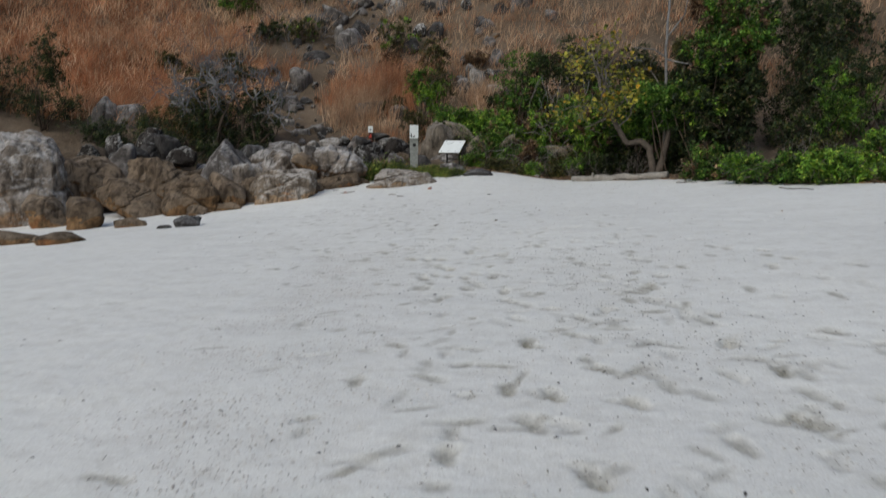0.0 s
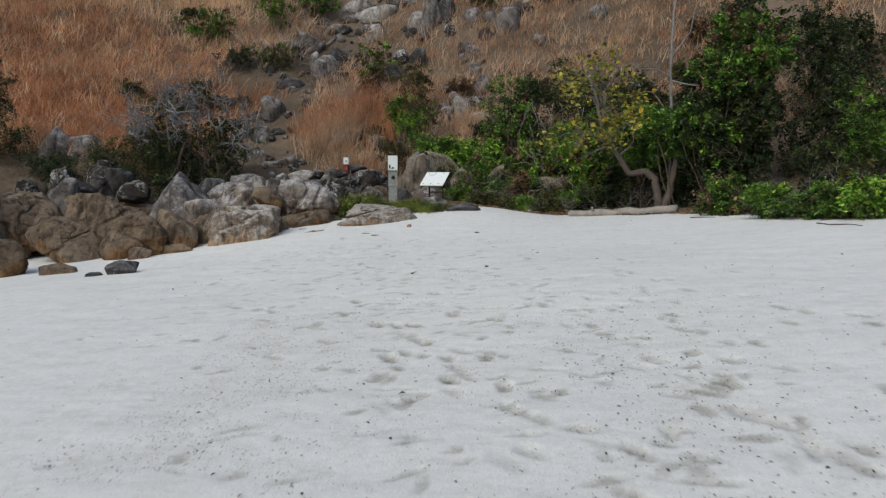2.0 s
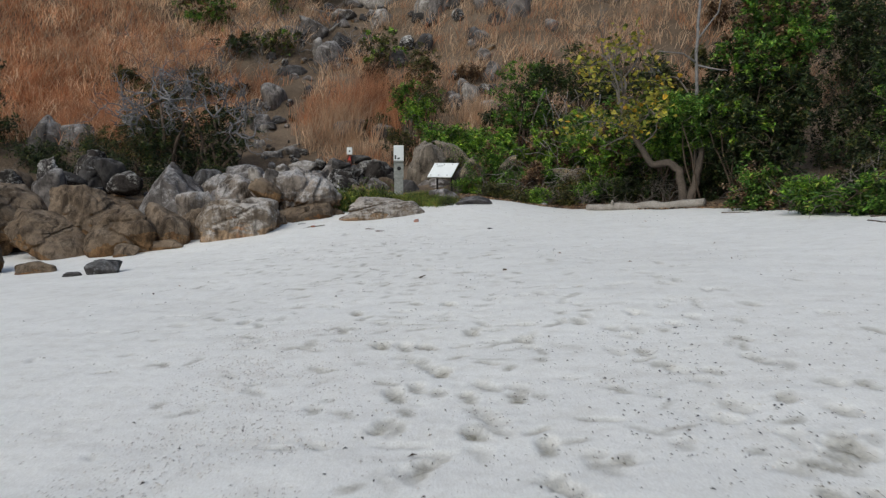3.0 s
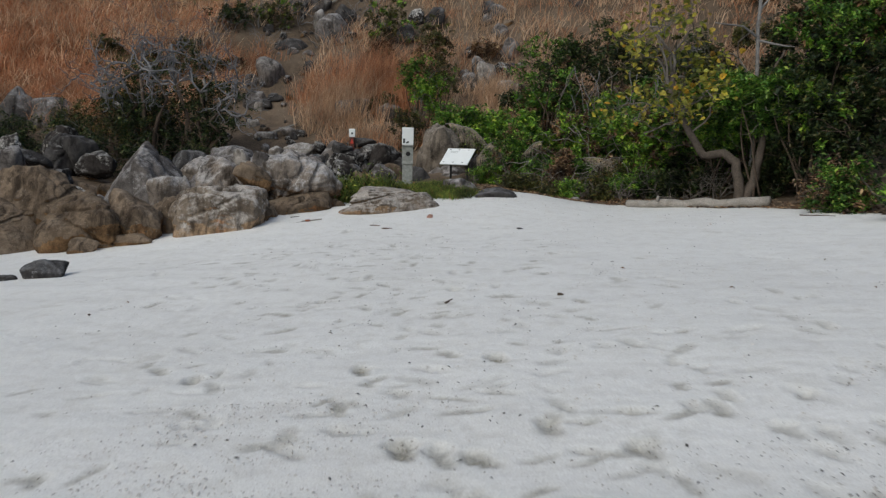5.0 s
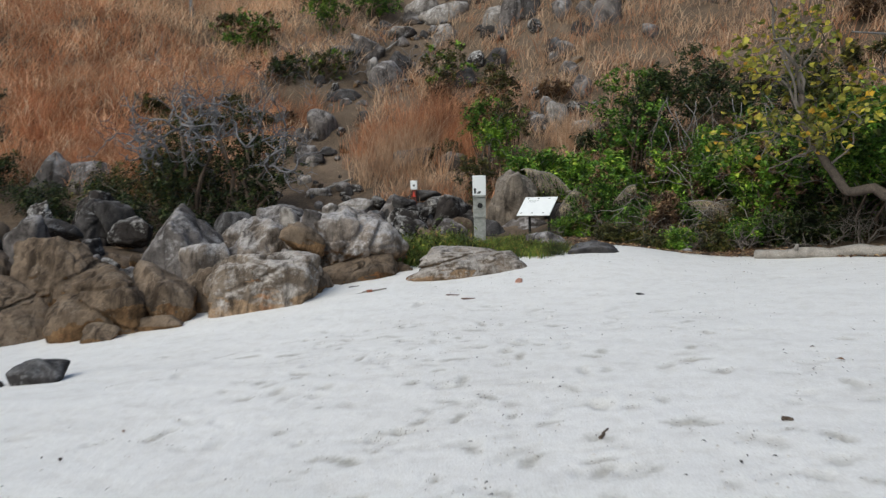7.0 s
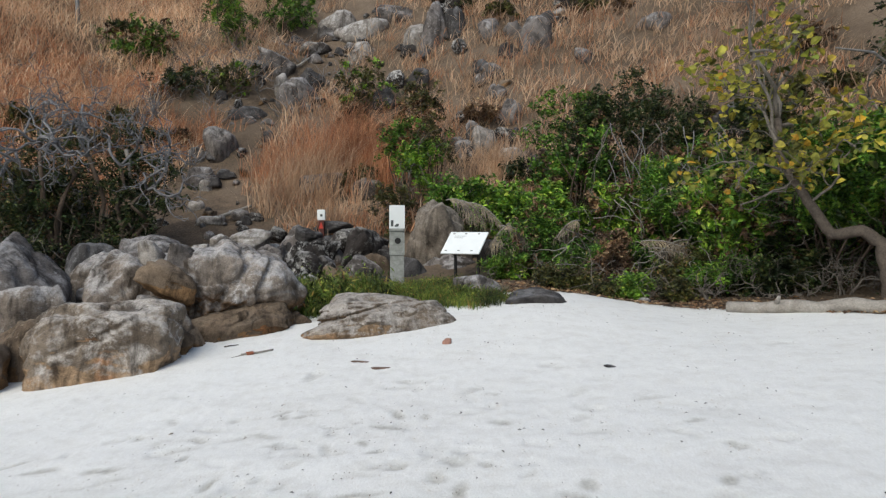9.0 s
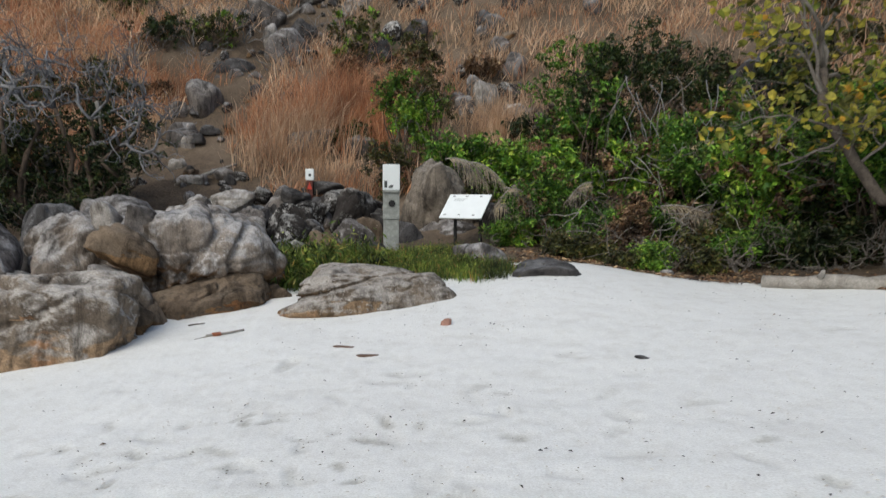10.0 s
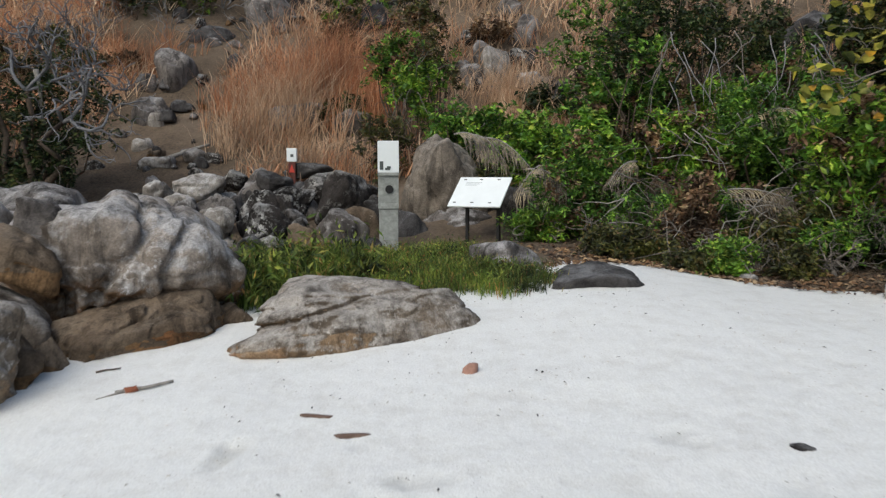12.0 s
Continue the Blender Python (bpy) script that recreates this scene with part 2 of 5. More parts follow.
LEAF = {
    "green": leaf_material("green_leaves", [(0.0, (0.018, 0.048, 0.009)), (0.4, (0.063, 0.149, 0.021)), (0.75, (0.130, 0.255, 0.036)), (0.95, (0.23, 0.33, 0.055)), (1.0, (0.26, 0.19, 0.08))]),
    "bright": leaf_material("bright_green_leaves", [(0.0, (0.034, 0.092, 0.014)), (0.45, (0.127, 0.259, 0.029)), (0.8, (0.235, 0.385, 0.05)), (1.0, (0.36, 0.41, 0.065))]),
    "dark": leaf_material("dark_green_leaves", [(0.0, (0.010, 0.020, 0.008)), (0.6, (0.032, 0.056, 0.018)), (0.9, (0.085, 0.10, 0.03)), (1.0, (0.17, 0.14, 0.07))]),
    "olive": leaf_material("olive_leaves", [(0.0, (0.022, 0.028, 0.012)), (0.5, (0.07, 0.08, 0.024)), (0.85, (0.15, 0.145, 0.04)), (1.0, (0.20, 0.12, 0.06))]),
    "yellow": leaf_material("yellowing_leaves", [(0.0, (0.14, 0.18, 0.035)), (0.5, (0.33, 0.32, 0.06)), (0.9, (0.48, 0.40, 0.06)), (1.0, (0.58, 0.31, 0.035))], 0.5, 0.35),
    "brown": leaf_material("dead_leaves", [(0.0, (0.05, 0.03, 0.018)), (0.6, (0.16, 0.09, 0.05)), (1.0, (0.34, 0.25, 0.16))], 0.8, 0.1),
    "palm": leaf_material("dead_frond", [(0.0, (0.15, 0.12, 0.09)), (0.6, (0.30, 0.25, 0.19)), (1.0, (0.46, 0.41, 0.35))], 0.8, 0.1),
    "straw": leaf_material("straw_grass", [(0.0, (0.448, 0.286, 0.174)), (0.5, (0.627, 0.431, 0.280)), (1.0, (0.762, 0.571, 0.398))], 0.8, 0.4, 0.55, bright=(1.22, 1.26, 1.3), dim=(0.6, 0.6, 0.62)),
    "russet": leaf_material("russet_grass", [(0.0, (0.40, 0.165, 0.080)), (0.55, (0.58, 0.285, 0.150)), (1.0, (0.75, 0.45, 0.260))], 0.8, 0.4, 0.7, bright=(1.22, 1.26, 1.3), dim=(0.6, 0.6, 0.62)),
    "pale": leaf_material("pale_straw_grass", [(0.0, (0.672, 0.437, 0.263)), (0.5, (0.851, 0.594, 0.386)), (1.0, (0.900, 0.750, 0.538))], 0.8, 0.4, 0.45, bright=(1.22, 1.26, 1.3), dim=(0.6, 0.6, 0.62)),
    "herb": leaf_material("beach_herb", [(0.0, (0.04, 0.068, 0.014)), (0.5, (0.115, 0.17, 0.031)), (0.88, (0.24, 0.27, 0.055)), (1.0, (0.28, 0.12, 0.05))], 0.6, 0.2),
}
BARK = {
    "grey": bark_material("grey_bark", (0.17, 0.14, 0.115), (0.06, 0.048, 0.04)),
    "silver": bark_material("bleached_wood", (0.32, 0.31, 0.305), (0.11, 0.103, 0.10)),
    "ash": bark_material("ash_grey_dead_wood", (0.31, 0.308, 0.32), (0.085, 0.08, 0.08)),
    "red": bark_material("reddish_wood", (0.36, 0.13, 0.07), (0.15, 0.06, 0.04)),
    "pole": bark_material("pale_grey_bark", (0.27, 0.24, 0.21), (0.10, 0.085, 0.075)),
    "brown": bark_material("brown_bark", (0.16, 0.12, 0.09), (0.06, 0.045, 0.035)),
    "drift": bark_material("driftwood", (0.42, 0.39, 0.35), (0.17, 0.15, 0.13)),
}
# ---- builders ----
def mesh_object(name, verts, faces, material, parent=None, smooth_faces=False, label=""):
    me = bpy.data.meshes.new(name)
    me.from_pydata([tuple(v) for v in verts] if not isinstance(verts, np.ndarray) else verts.tolist(), [], faces if isinstance(faces, list) else faces.tolist())
    me.materials.append(material)
    if smooth_faces:
        me.shade_smooth()
    ob = new(name, me)
    if parent is not None:
        ob.parent = parent
    if label:
        tagged(ob, label)
    return ob


def part(name, bm, material, parent, label="", smooth_faces=False):
    me = bpy.data.meshes.new(name)
    bm.to_mesh(me)
    bm.free()
    me.materials.append(material)
    if smooth_faces:
        me.shade_smooth()
    ob = new(name, me)
    ob.parent = parent
    if label:
        tagged(ob, label)
    return ob


def empty(name, m, label, category, group=""):
    ob = new(name)
    ob.empty_display_size = 0.1
    ob.matrix_world = m
    return tagged(ob, label, category, group)


def box(bm, x0, x1, y0, y1, z0, z1, bevel=0.0):
    r = bmesh.ops.create_cube(bm, size=1.0, matrix=Matrix.Translation(((x0 + x1) / 2, (y0 + y1) / 2, (z0 + z1) / 2)) @ Matrix.Diagonal((x1 - x0, y1 - y0, z1 - z0, 1)))
    if bevel:
        edges = list({e for v in r["verts"] for e in v.link_edges})
        bmesh.ops.bevel(bm, geom=edges, offset=bevel, segments=2, affect="EDGES", profile=0.5)
    return bm


def tube(points, radii, sides=7):
    """Verts and faces of a limb along points."""
    pts = [Vector(p) for p in points]
    verts, faces = [], []
    ref = Vector((0.31, 0.17, 0.93))
    for i, p in enumerate(pts):
        d = (pts[min(i + 1, len(pts) - 1)] - pts[max(i - 1, 0)]).normalized()
        a = d.cross(ref)
        if a.length < 1e-3:
            a = d.cross(Vector((1, 0, 0)))
        a.normalize()
        b = d.cross(a)
        for k in range(sides):
            w = 2 * math.pi * k / sides
            verts.append(p + (a * math.cos(w) + b * math.sin(w)) * radii[i])
    for i in range(len(pts) - 1):
        for k in range(sides):
            k2 = (k + 1) % sides
            faces.append([i * sides + k, i * sides + k2, (i + 1) * sides + k2, (i + 1) * sides + k])
    faces.append(list(range(sides))[::-1])
    faces.append([(len(pts) - 1) * sides + k for k in range(sides)])
    return verts, faces


def join_shapes(shapes):
    verts, faces = [], []
    for v, f in shapes:
        n = len(verts)
        verts += list(v)
        faces += [[i + n for i in q] for q in f]
    return verts, faces


def wander(rng, start, way, length, steps, bend, lift=0.0):
    p, d = Vector(start), Vector(way).normalized()
    pts = [p.copy()]
    for _ in range(steps):
        d = (d + Vector((rng.uniform(-bend, bend), rng.uniform(-bend, bend), rng.uniform(-bend, bend) + lift))).normalized()
        p = p + d * (length / steps)
        pts.append(p.copy())
    return pts


def limbs(rng, start, way, length, radius, depth, bend=0.35, fork=3, lift=0.03, shapes=None, tips=None, keep=0.0):
    """A branch that forks again and again."""
    shapes = [] if shapes is None else shapes
    tips = [] if tips is None else tips
    pts = wander(rng, start, way, length, 5, bend, lift)
    end = radius * (0.55 + keep)
    shapes.append(tube(pts, [radius + (end - radius) * i / 5 for i in range(6)], 6 if depth > 1 else 4))
    tips.append(pts[-1])
    if depth > 0:
        for k in range(fork):
            at = pts[rng.randint(2, 5)] if k else pts[5]
            d = (pts[5] - pts[3]).normalized()
            side = Vector((rng.uniform(-1, 1), rng.uniform(-1, 1), rng.uniform(-0.5, 0.9)))
            limbs(rng, at, d * 0.7 + side * 0.8, length * rng.uniform(0.5, 0.8), radius * (rng.uniform(0.42, 0.6) + keep), depth - 1, bend, fork, lift, shapes, tips, keep)
    return shapes, tips


def leaves(rng, centres, per, spread, size, narrow=0.5, droop=0.2, ovate=False):
    """Folded leaves in sprays round the centres: arrays of verts and quads."""
    n = len(centres) * per
    c = np.repeat(np.asarray(centres, float), per, axis=0) + rng.normal(0, 1, (n, 3)) * spread
    s = size * rng.uniform(0.6, 1.35, n)[:, None]
    d = rng.normal(0, 1, (n, 3))
    d[:, 2] = d[:, 2] * 0.6 - droop
    d /= np.linalg.norm(d, axis=1)[:, None]
    u = rng.normal(0, 1, (n, 3)) * 0.55 + np.array((0, 0, 1.0))
    side = np.cross(d, u)
    side /= np.maximum(np.linalg.norm(side, axis=1)[:, None], 1e-6)
    up = np.cross(side, d)
    base, tip = c - d * s * 0.5, c + d * s * 0.5
    w = s * narrow * 0.5
    left, right = c + side * w + up * w * 0.35 - d * s * 0.08, c - side * w + up * w * 0.35 - d * s * 0.08
    if ovate:
        l1, l2 = c + side * w + up * w * 0.35 - d * s * 0.22, c + side * w * 0.75 + up * w * 0.28 + d * s * 0.2
        r1, r2 = c - side * w + up * w * 0.35 - d * s * 0.22, c - side * w * 0.75 + up * w * 0.28 + d * s * 0.2
        verts = np.stack([base, l1, l2, tip, r2, r1], axis=1).reshape(-1, 3)
        i = np.arange(n)[:, None] * 6
        faces = np.concatenate([i + np.array([q]) for q in ((0, 2, 1), (0, 3, 2), (0, 4, 3), (0, 5, 4))], axis=1).reshape(-1, 3)
        return verts, faces
    verts = np.stack([base, left, tip, right], axis=1).reshape(-1, 3)
    i = np.arange(n)[:, None] * 4
    faces = np.concatenate([i + np.array([[0, 2, 1]]), i + np.array([[0, 3, 2]])], axis=1).reshape(-1, 3)
    return verts, faces


def value_noise(p):
    """Smooth lattice noise between -1 and 1 at many places at once."""
    i = np.floor(p).astype(np.int64)
    f = p - i
    f = f * f * (3 - 2 * f)

    def corner(dx, dy, dz):
        h = ((i[:, 0] + dx) * 374761393 + (i[:, 1] + dy) * 668265263 + (i[:, 2] + dz) * 2147483647) & 0xFFFFFFFF
        h = ((h ^ (h >> 13)) * 1274126177) & 0xFFFFFFFF
        return ((h ^ (h >> 16)) & 0xFFFF) / 32767.5 - 1

    def side(dx, dy):
        return corner(dx, dy, 0) * (1 - f[:, 2]) + corner(dx, dy, 1) * f[:, 2]

    a = side(0, 0) * (1 - f[:, 1]) + side(0, 1) * f[:, 1]
    b = side(1, 0) * (1 - f[:, 1]) + side(1, 1) * f[:, 1]
    return a * (1 - f[:, 0]) + b * f[:, 0]


def fractal(p, octaves):
    out, size = np.zeros(len(p)), 1.0
    for k in range(octaves):
        out += size * value_noise(p * 2.07 ** k + 11.3 * k)
        size *= 0.5
    return out


SPHERES = {}


def sphere_shell(level):
    if level not in SPHERES:
        bm = bmesh.new()
        bmesh.ops.create_icosphere(bm, subdivisions=level, radius=1.0)
        bm.verts.ensure_lookup_table()
        SPHERES[level] = (np.array([v.co[:] for v in bm.verts]), [[v.index for v in f.verts] for f in bm.faces])
        bm.free()
    return SPHERES[level]


ROUND = {"tan": 10.0, "shore": 11.0, "bb": 12.0, "apex": 8.0, "grey": 15.0, "pale": 15.0, "dark": 15.0, "speck": 26.0}


def boulder(x, y, z, w, d, h, seed, style, name="boulder", extra=(), cracks=None, detail=None, boxy=None, label="", ncuts=None, roll=0, yaw=0, ledges=()):
    """A weathered granite boulder, its foot at z and partly sunk: broken faces with rounded edges, joints, ledges, hollows and pits."""
    rng = random.Random(seed * 7919)
    big = w > 1.0 and y < 30
    hero = w > 1.2 and y < 24.5
    dirs, faces = sphere_shell(detail or (6 if hero and y < 22.7 else 5 if big or (style == "speck" and w > 0.55) else 4 if y < 30 else 3))
    planes = []
    for n in ((1, 0, 0), (-1, 0, 0), (0, 1, 0), (0, -1, 0), (0, 0, 1), (0, 0, -1)):
        planes.append((Vector(n) + Vector([rng.uniform(-0.3, 0.3) for _ in range(3)]), rng.uniform(0.92, 1.08)))
    for _ in range(ncuts if ncuts is not None else 7 if style in ("tan", "apex") else 10):
        planes.append((Vector((rng.uniform(-1, 1), rng.uniform(-1, 0.6), rng.uniform(-0.45, 1))), rng.uniform(0.60, 0.92)))
    planes += [(Vector(n), k * 1.04) for n, k in extra]
    N = np.array([n.normalized()[:] for n, _ in planes])
    K = np.array([k for _, k in planes])
    sharp = ROUND[style] if boxy is None else 3.5 + 10 * boxy
    r = (np.maximum(dirs @ N.T / K, 0) ** sharp).sum(axis=1) ** (-1 / sharp)
    P = dirs * r[:, None]
    off = np.array((seed * 3.7, seed * 1.9, seed * 0.7))
    q = P * 1.1 + off
    P = P + dirs * ((0.05 if style == "speck" else 0.12) * fractal(q * 1.3, 2))[:, None]
    for n, dist, out in ledges:
        n = np.array(Vector(n).normalized())
        below = dist - P @ n + 0.09 * value_noise(q * 1.9) + 0.03 * value_noise(q * 6.0)
        P = P + dirs * (out / (1 + np.exp(-np.clip(below / 0.018, -30, 30))))[:, None]
    for _ in range(3 if big else 1):
        c = Vector([rng.gauss(0, 1), -abs(rng.gauss(0, 1)), rng.gauss(0, 0.7)]).normalized()
        near = np.maximum(dirs @ np.array(c), -1)
        P = P - dirs * (rng.uniform(0.03, 0.09) * np.exp(-((1 - near) / rng.uniform(0.03, 0.10))))[:, None]
    P = P + dirs * (0.05 * fractal(q * 3.3, 4) - 0.05 * np.maximum(0, 0.12 - np.abs(value_noise(q * 2.3))) / 0.12)[:, None]
    if big:
        P = P + dirs * (0.011 * fractal(q * 13.0, 3))[:, None]
    for _ in range(cracks if cracks is not None else rng.randint(1, 2) if style in ("tan", "speck") else rng.randint(1, 3)):
        n = np.array(Vector((rng.uniform(-0.8, 0.8), rng.uniform(-0.3, 0.3), rng.uniform(-1, 1))).normalized())
        gap = P @ n - rng.uniform(-0.4, 0.4) + 0.2 * value_noise(q * 1.4) + 0.05 * value_noise(q * 4.3)
        P = P - dirs * (rng.uniform(0.07, 0.13) * np.exp(-(gap / rng.uniform(0.02, 0.035)) ** 2))[:, None] + n * (0.035 * (gap > 0))[:, None]
    P[:, 0] += rng.uniform(-0.12, 0.12) * P[:, 2]
    lo, hi = P.min(axis=0), P.max(axis=0)
    U = (P - lo) / (hi - lo)
    tall, sink = h / 0.78, h / 0.78 * 0.22
    co = np.stack([(U[:, 0] - 0.5) * w, (U[:, 1] - 0.5) * d, U[:, 2] * tall - sink], axis=1)
    me = bpy.data.meshes.new(name)
    me.from_pydata(co.tolist(), [], faces)
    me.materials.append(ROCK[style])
    me.shade_smooth()
    ob = new(name, me)
    if style == "speck" and roll == 0:
        roll = rng.uniform(-32, 32)
    ob.matrix_world = pose(x, y, z, 0, roll, yaw)
    words = {"grey": "weathered grey granite boulder with pale lichen", "bb": "large lichen-grey granite boulder with a tan underside",
             "apex": "tall smooth grey-brown boulder behind the sign", "tan": "grey boulder stained tan by the tide",
             "dark": "low dark grey rock beside the sand", "pale": "bleached pale stone lying among the boulders",
             "speck": "dark rock speckled with white lichen", "shore": "low sea-worn boulder, tan and bleached, half sunk in sand"}
    small = max(w, h) < 0.6
    return tagged(ob, label or words[style], "rock" if small else "boulder", "boulders at the beach's edge" if y < 31 else "rocks on the hillside")


def crown_points(rng, w, d, h, n):
    """Points along the leafy twigs of an uneven crown: lobes of many sizes with gaps between them."""
    lobes = []
    for _ in range(int(rng.integers(13, 21))):
        v = rng.normal(0, 1, 3)
        v /= np.linalg.norm(v)
        r = rng.uniform(0.35, 0.95)
        lobes.append((np.array((v[0] * r * w * 0.5, v[1] * r * d * 0.5, h * (0.47 + 0.5 * v[2] * r))), rng.uniform(0.13, 0.29) * np.array((w, d, h)) * rng.uniform(0.7, 1.2, 3)))
    out = []
    twigs = max(6, n // (len(lobes) * 6))
    for c, s in lobes:
        for _ in range(twigs):
            v = rng.normal(0, 1, 3)
            v /= np.linalg.norm(v)
            p = c + v * s * rng.uniform(0.25, 0.7)
            way = v + rng.normal(0, 0.35, 3) + np.array((0, 0, 0.25))
            ln = rng.uniform(0.5, 1.0) * min(0.5, 0.7 * float(s.mean()) + 0.08)
            for k in range(6):
                way = way / np.linalg.norm(way) + np.array((0, 0, -0.12)) + rng.normal(0, 0.12, 3)
                p = p + way / np.linalg.norm(way) * ln / 6
                if p[2] > 0.03:
                    out.append(p)
    return np.array(out)


def bush(x, y, z, w, d, h, seed, leaf, n=700, per=6, size=0.11, narrow=0.45, name="bush", label="", bark="brown", spread=0.045, twigs=9, bare=24, accent=None, lift=0.0, group="bushes at the foot of the hill"):
    """Stems from one foot, a lobed crown of leafy twigs, and bare twigs that stand out of it."""
    n, per, size = int(n * (1.1 if y < 30 else 0.6)), per if y < 27 else 4, size * (0.86 if y < 27 else 1.05)
    rng = random.Random(seed)
    nrng = np.random.default_rng(seed)
    root = empty(name, pose(x, y, z), label, "bush" if name != "tree" else "tree", group)
    pts = crown_points(nrng, w, d, h * (1 - lift), n) + np.array((0, 0, h * lift))
    for k in range(twigs):
        tip = Vector(pts[rng.randrange(len(pts))]) * 1.04
        mid = tip * 0.5 + Vector((rng.uniform(-0.15, 0.15) * w, rng.uniform(-0.15, 0.15) * d, rng.uniform(0, 0.12) * h))
        a = Vector((rng.uniform(-0.1, 0.1) * w, rng.uniform(-0.1, 0.1) * d, -0.05))
        ps = [a.lerp(mid, t / 3) + Vector((rng.uniform(-1, 1), rng.uniform(-1, 1), 0)) * 0.03 * w for t in range(3)] + [mid.lerp(tip, t / 3) for t in range(4)]
        r0 = 0.009 * (w + h) * 0.5 + 0.006
        v, f = tube(ps, [r0 * (1 - 0.8 * i / 6) for i in range(7)], 5)
        mesh_object("stem", v, f, BARK[bark], root, True)
    shapes = []
    for k in range(bare):
        a = Vector(pts[rng.randrange(len(pts))]) * 0.9
        way = Vector((a.x, a.y, 0)) + Vector((rng.uniform(-0.8, 0.8), rng.uniform(-0.8, 0.2), rng.uniform(-0.6, 0.8)))
        q = wander(rng, a, way, rng.uniform(0.3, 0.9), 6, 0.45, -0.08)
        shapes.append(tube(q, [0.008 - 0.001 * i for i in range(7)], 4))
    if shapes:
        v, f = join_shapes(shapes)
        tagged(mesh_object("brushwood", v, f, BARK[("brown", "grey", "pole")[seed % 3]], root), "bare dry twigs", kind="stuff")
    split = int(len(pts) * 0.82)
    order = nrng.permutation(len(pts) // 6) if accent else None
    if accent:
        idx = (order[:, None] * 6 + np.arange(6)).reshape(-1)
        pts = pts[idx]
        split = int(len(pts) * 0.82) // 6 * 6
        v, f = leaves(nrng, pts[split:], per, spread, size * 1.1, narrow, ovate=True)
        mesh_object("dry_foliage" if accent in ("brown", "palm") else "young_foliage", v, f, LEAF[accent], root, False, "withered brown leaves" if accent == "brown" else "fresh yellow-green leaves")
        pts = pts[:split]
    v, f = leaves(nrng, pts, per, spread, size, narrow)
    mesh_object("crown", v, f, LEAF[leaf], root)
    return root


def blades(rng, feet, per, height, width, spread, lean, wind=(0.25, 0.0)):
    """Bent grass blades in tufts at the feet."""
    n = len(feet) * per
    f = np.repeat(feet, per, axis=0) + np.concatenate([rng.normal(0, spread, (n, 2)), np.zeros((n, 1))], axis=1)
    hgt = height * (rng.uniform(0.45, 1.25, n) * np.repeat(rng.uniform(0.6, 1.2, len(feet)), per))[:, None]
    a = rng.uniform(0, 2 * np.pi, n)
    out = np.stack([np.cos(a), np.sin(a), np.zeros(n)], axis=1) * lean * rng.uniform(0.1, 1, n)[:, None] + np.array((wind[0], wind[1], 0)) * rng.uniform(0.2, 1, n)[:, None]
    b = rng.uniform(0, np.pi, n)
    side = np.stack([np.cos(b), np.sin(b), np.zeros(n)], axis=1) * width * 0.5 * rng.uniform(0.6, 1.3, n)[:, None]
    up = np.array((0, 0, 1.0))
    mid = f + (up * 0.6 + out * 0.35) * hgt
    tip = f + (up * 0.92 + out) * hgt
    verts = np.stack([f - side - up * 0.03, f + side - up * 0.03, mid + side * 0.8, mid - side * 0.8, tip], axis=1).reshape(-1, 3)
    i = np.arange(n)[:, None] * 5
    faces = np.concatenate([i + np.array([[0, 1, 2]]), i + np.array([[0, 2, 3]]), i + np.array([[3, 2, 4]])], axis=1).reshape(-1, 3)
    return verts, faces


def stuff(name, vf, material, label, category):
    return tagged(mesh_object(name, vf[0], vf[1], material), label, category, kind="stuff")


# ---- the ground: one sheet of sand to the horizon ----
def axis(lo, hi, step, reach):
    inner = list(np.arange(lo, hi + 1e-6, step))
    left, right, g = [], [], step
    v = lo
    while v > -reach:
        g *= 1.25
        v -= g
        left.append(v)
    v, g = hi, step
    while v < reach:
        g *= 1.25
        v += g
        right.append(v)
    return np.array(left[::-1] + inner + right)


gx = axis(-4.2, 4.8, 0.029, 900)
near, far = axis(2.2, 12.5, 0.024, 900), axis(12.5, 20.5, 0.05, 900)
gy = np.concatenate([near[near < 12.49], far[far > 12.49]])
GX, GY = np.meshgrid(gx, gy)
GZ = sand_height(GX, GY)
prints_rng = random.Random(11)
lumps = np.zeros_like(GZ)
lump_rng = np.random.default_rng(5)
for k in range(26):
    turn, wave = lump_rng.uniform(0, 6.28), lump_rng.uniform(0.18, 1.4)
    lumps += 0.0014 * wave ** 0.8 * np.sin((GX * math.cos(turn) + GY * math.sin(turn)) * 6.283 / wave + lump_rng.uniform(0, 6.28))
lumps += np.random.default_rng(3).normal(0, 0.0012, GZ.shape)
GZ += lumps * ((GX > -30) & (GX < 30) & (GY > -10) & (GY < 40))


PRINTS = ((0.06, 7.45), (0.33, 7.89), (0.64, 7.15), (-0.12, 8.77), (0.34, 8.59), (0.63, 8.53), (-0.17, 8.15), (0.18, 9.23), (0.68, 7.63), (1.97, 7.25), (0.69, 3.30), (0.06, 3.64), (0.51, 4.00), (1.11, 4.20), (0.44, 4.60), (-0.49, 4.88), (1.06, 4.84), (0.67, 5.60), (1.42, 3.54), (1.89, 3.82), (2.08, 4.66), (0.68, 4.42), (-0.28, 10.17), (-0.10, 10.07), (0.08, 9.99), (-0.59, 11.51), (0.85, 9.99), (-0.66, 10.81), (-1.70, 11.55), (0.30, 11.61))
print_spots = []
GRIT_SHADE = np.zeros_like(GZ)


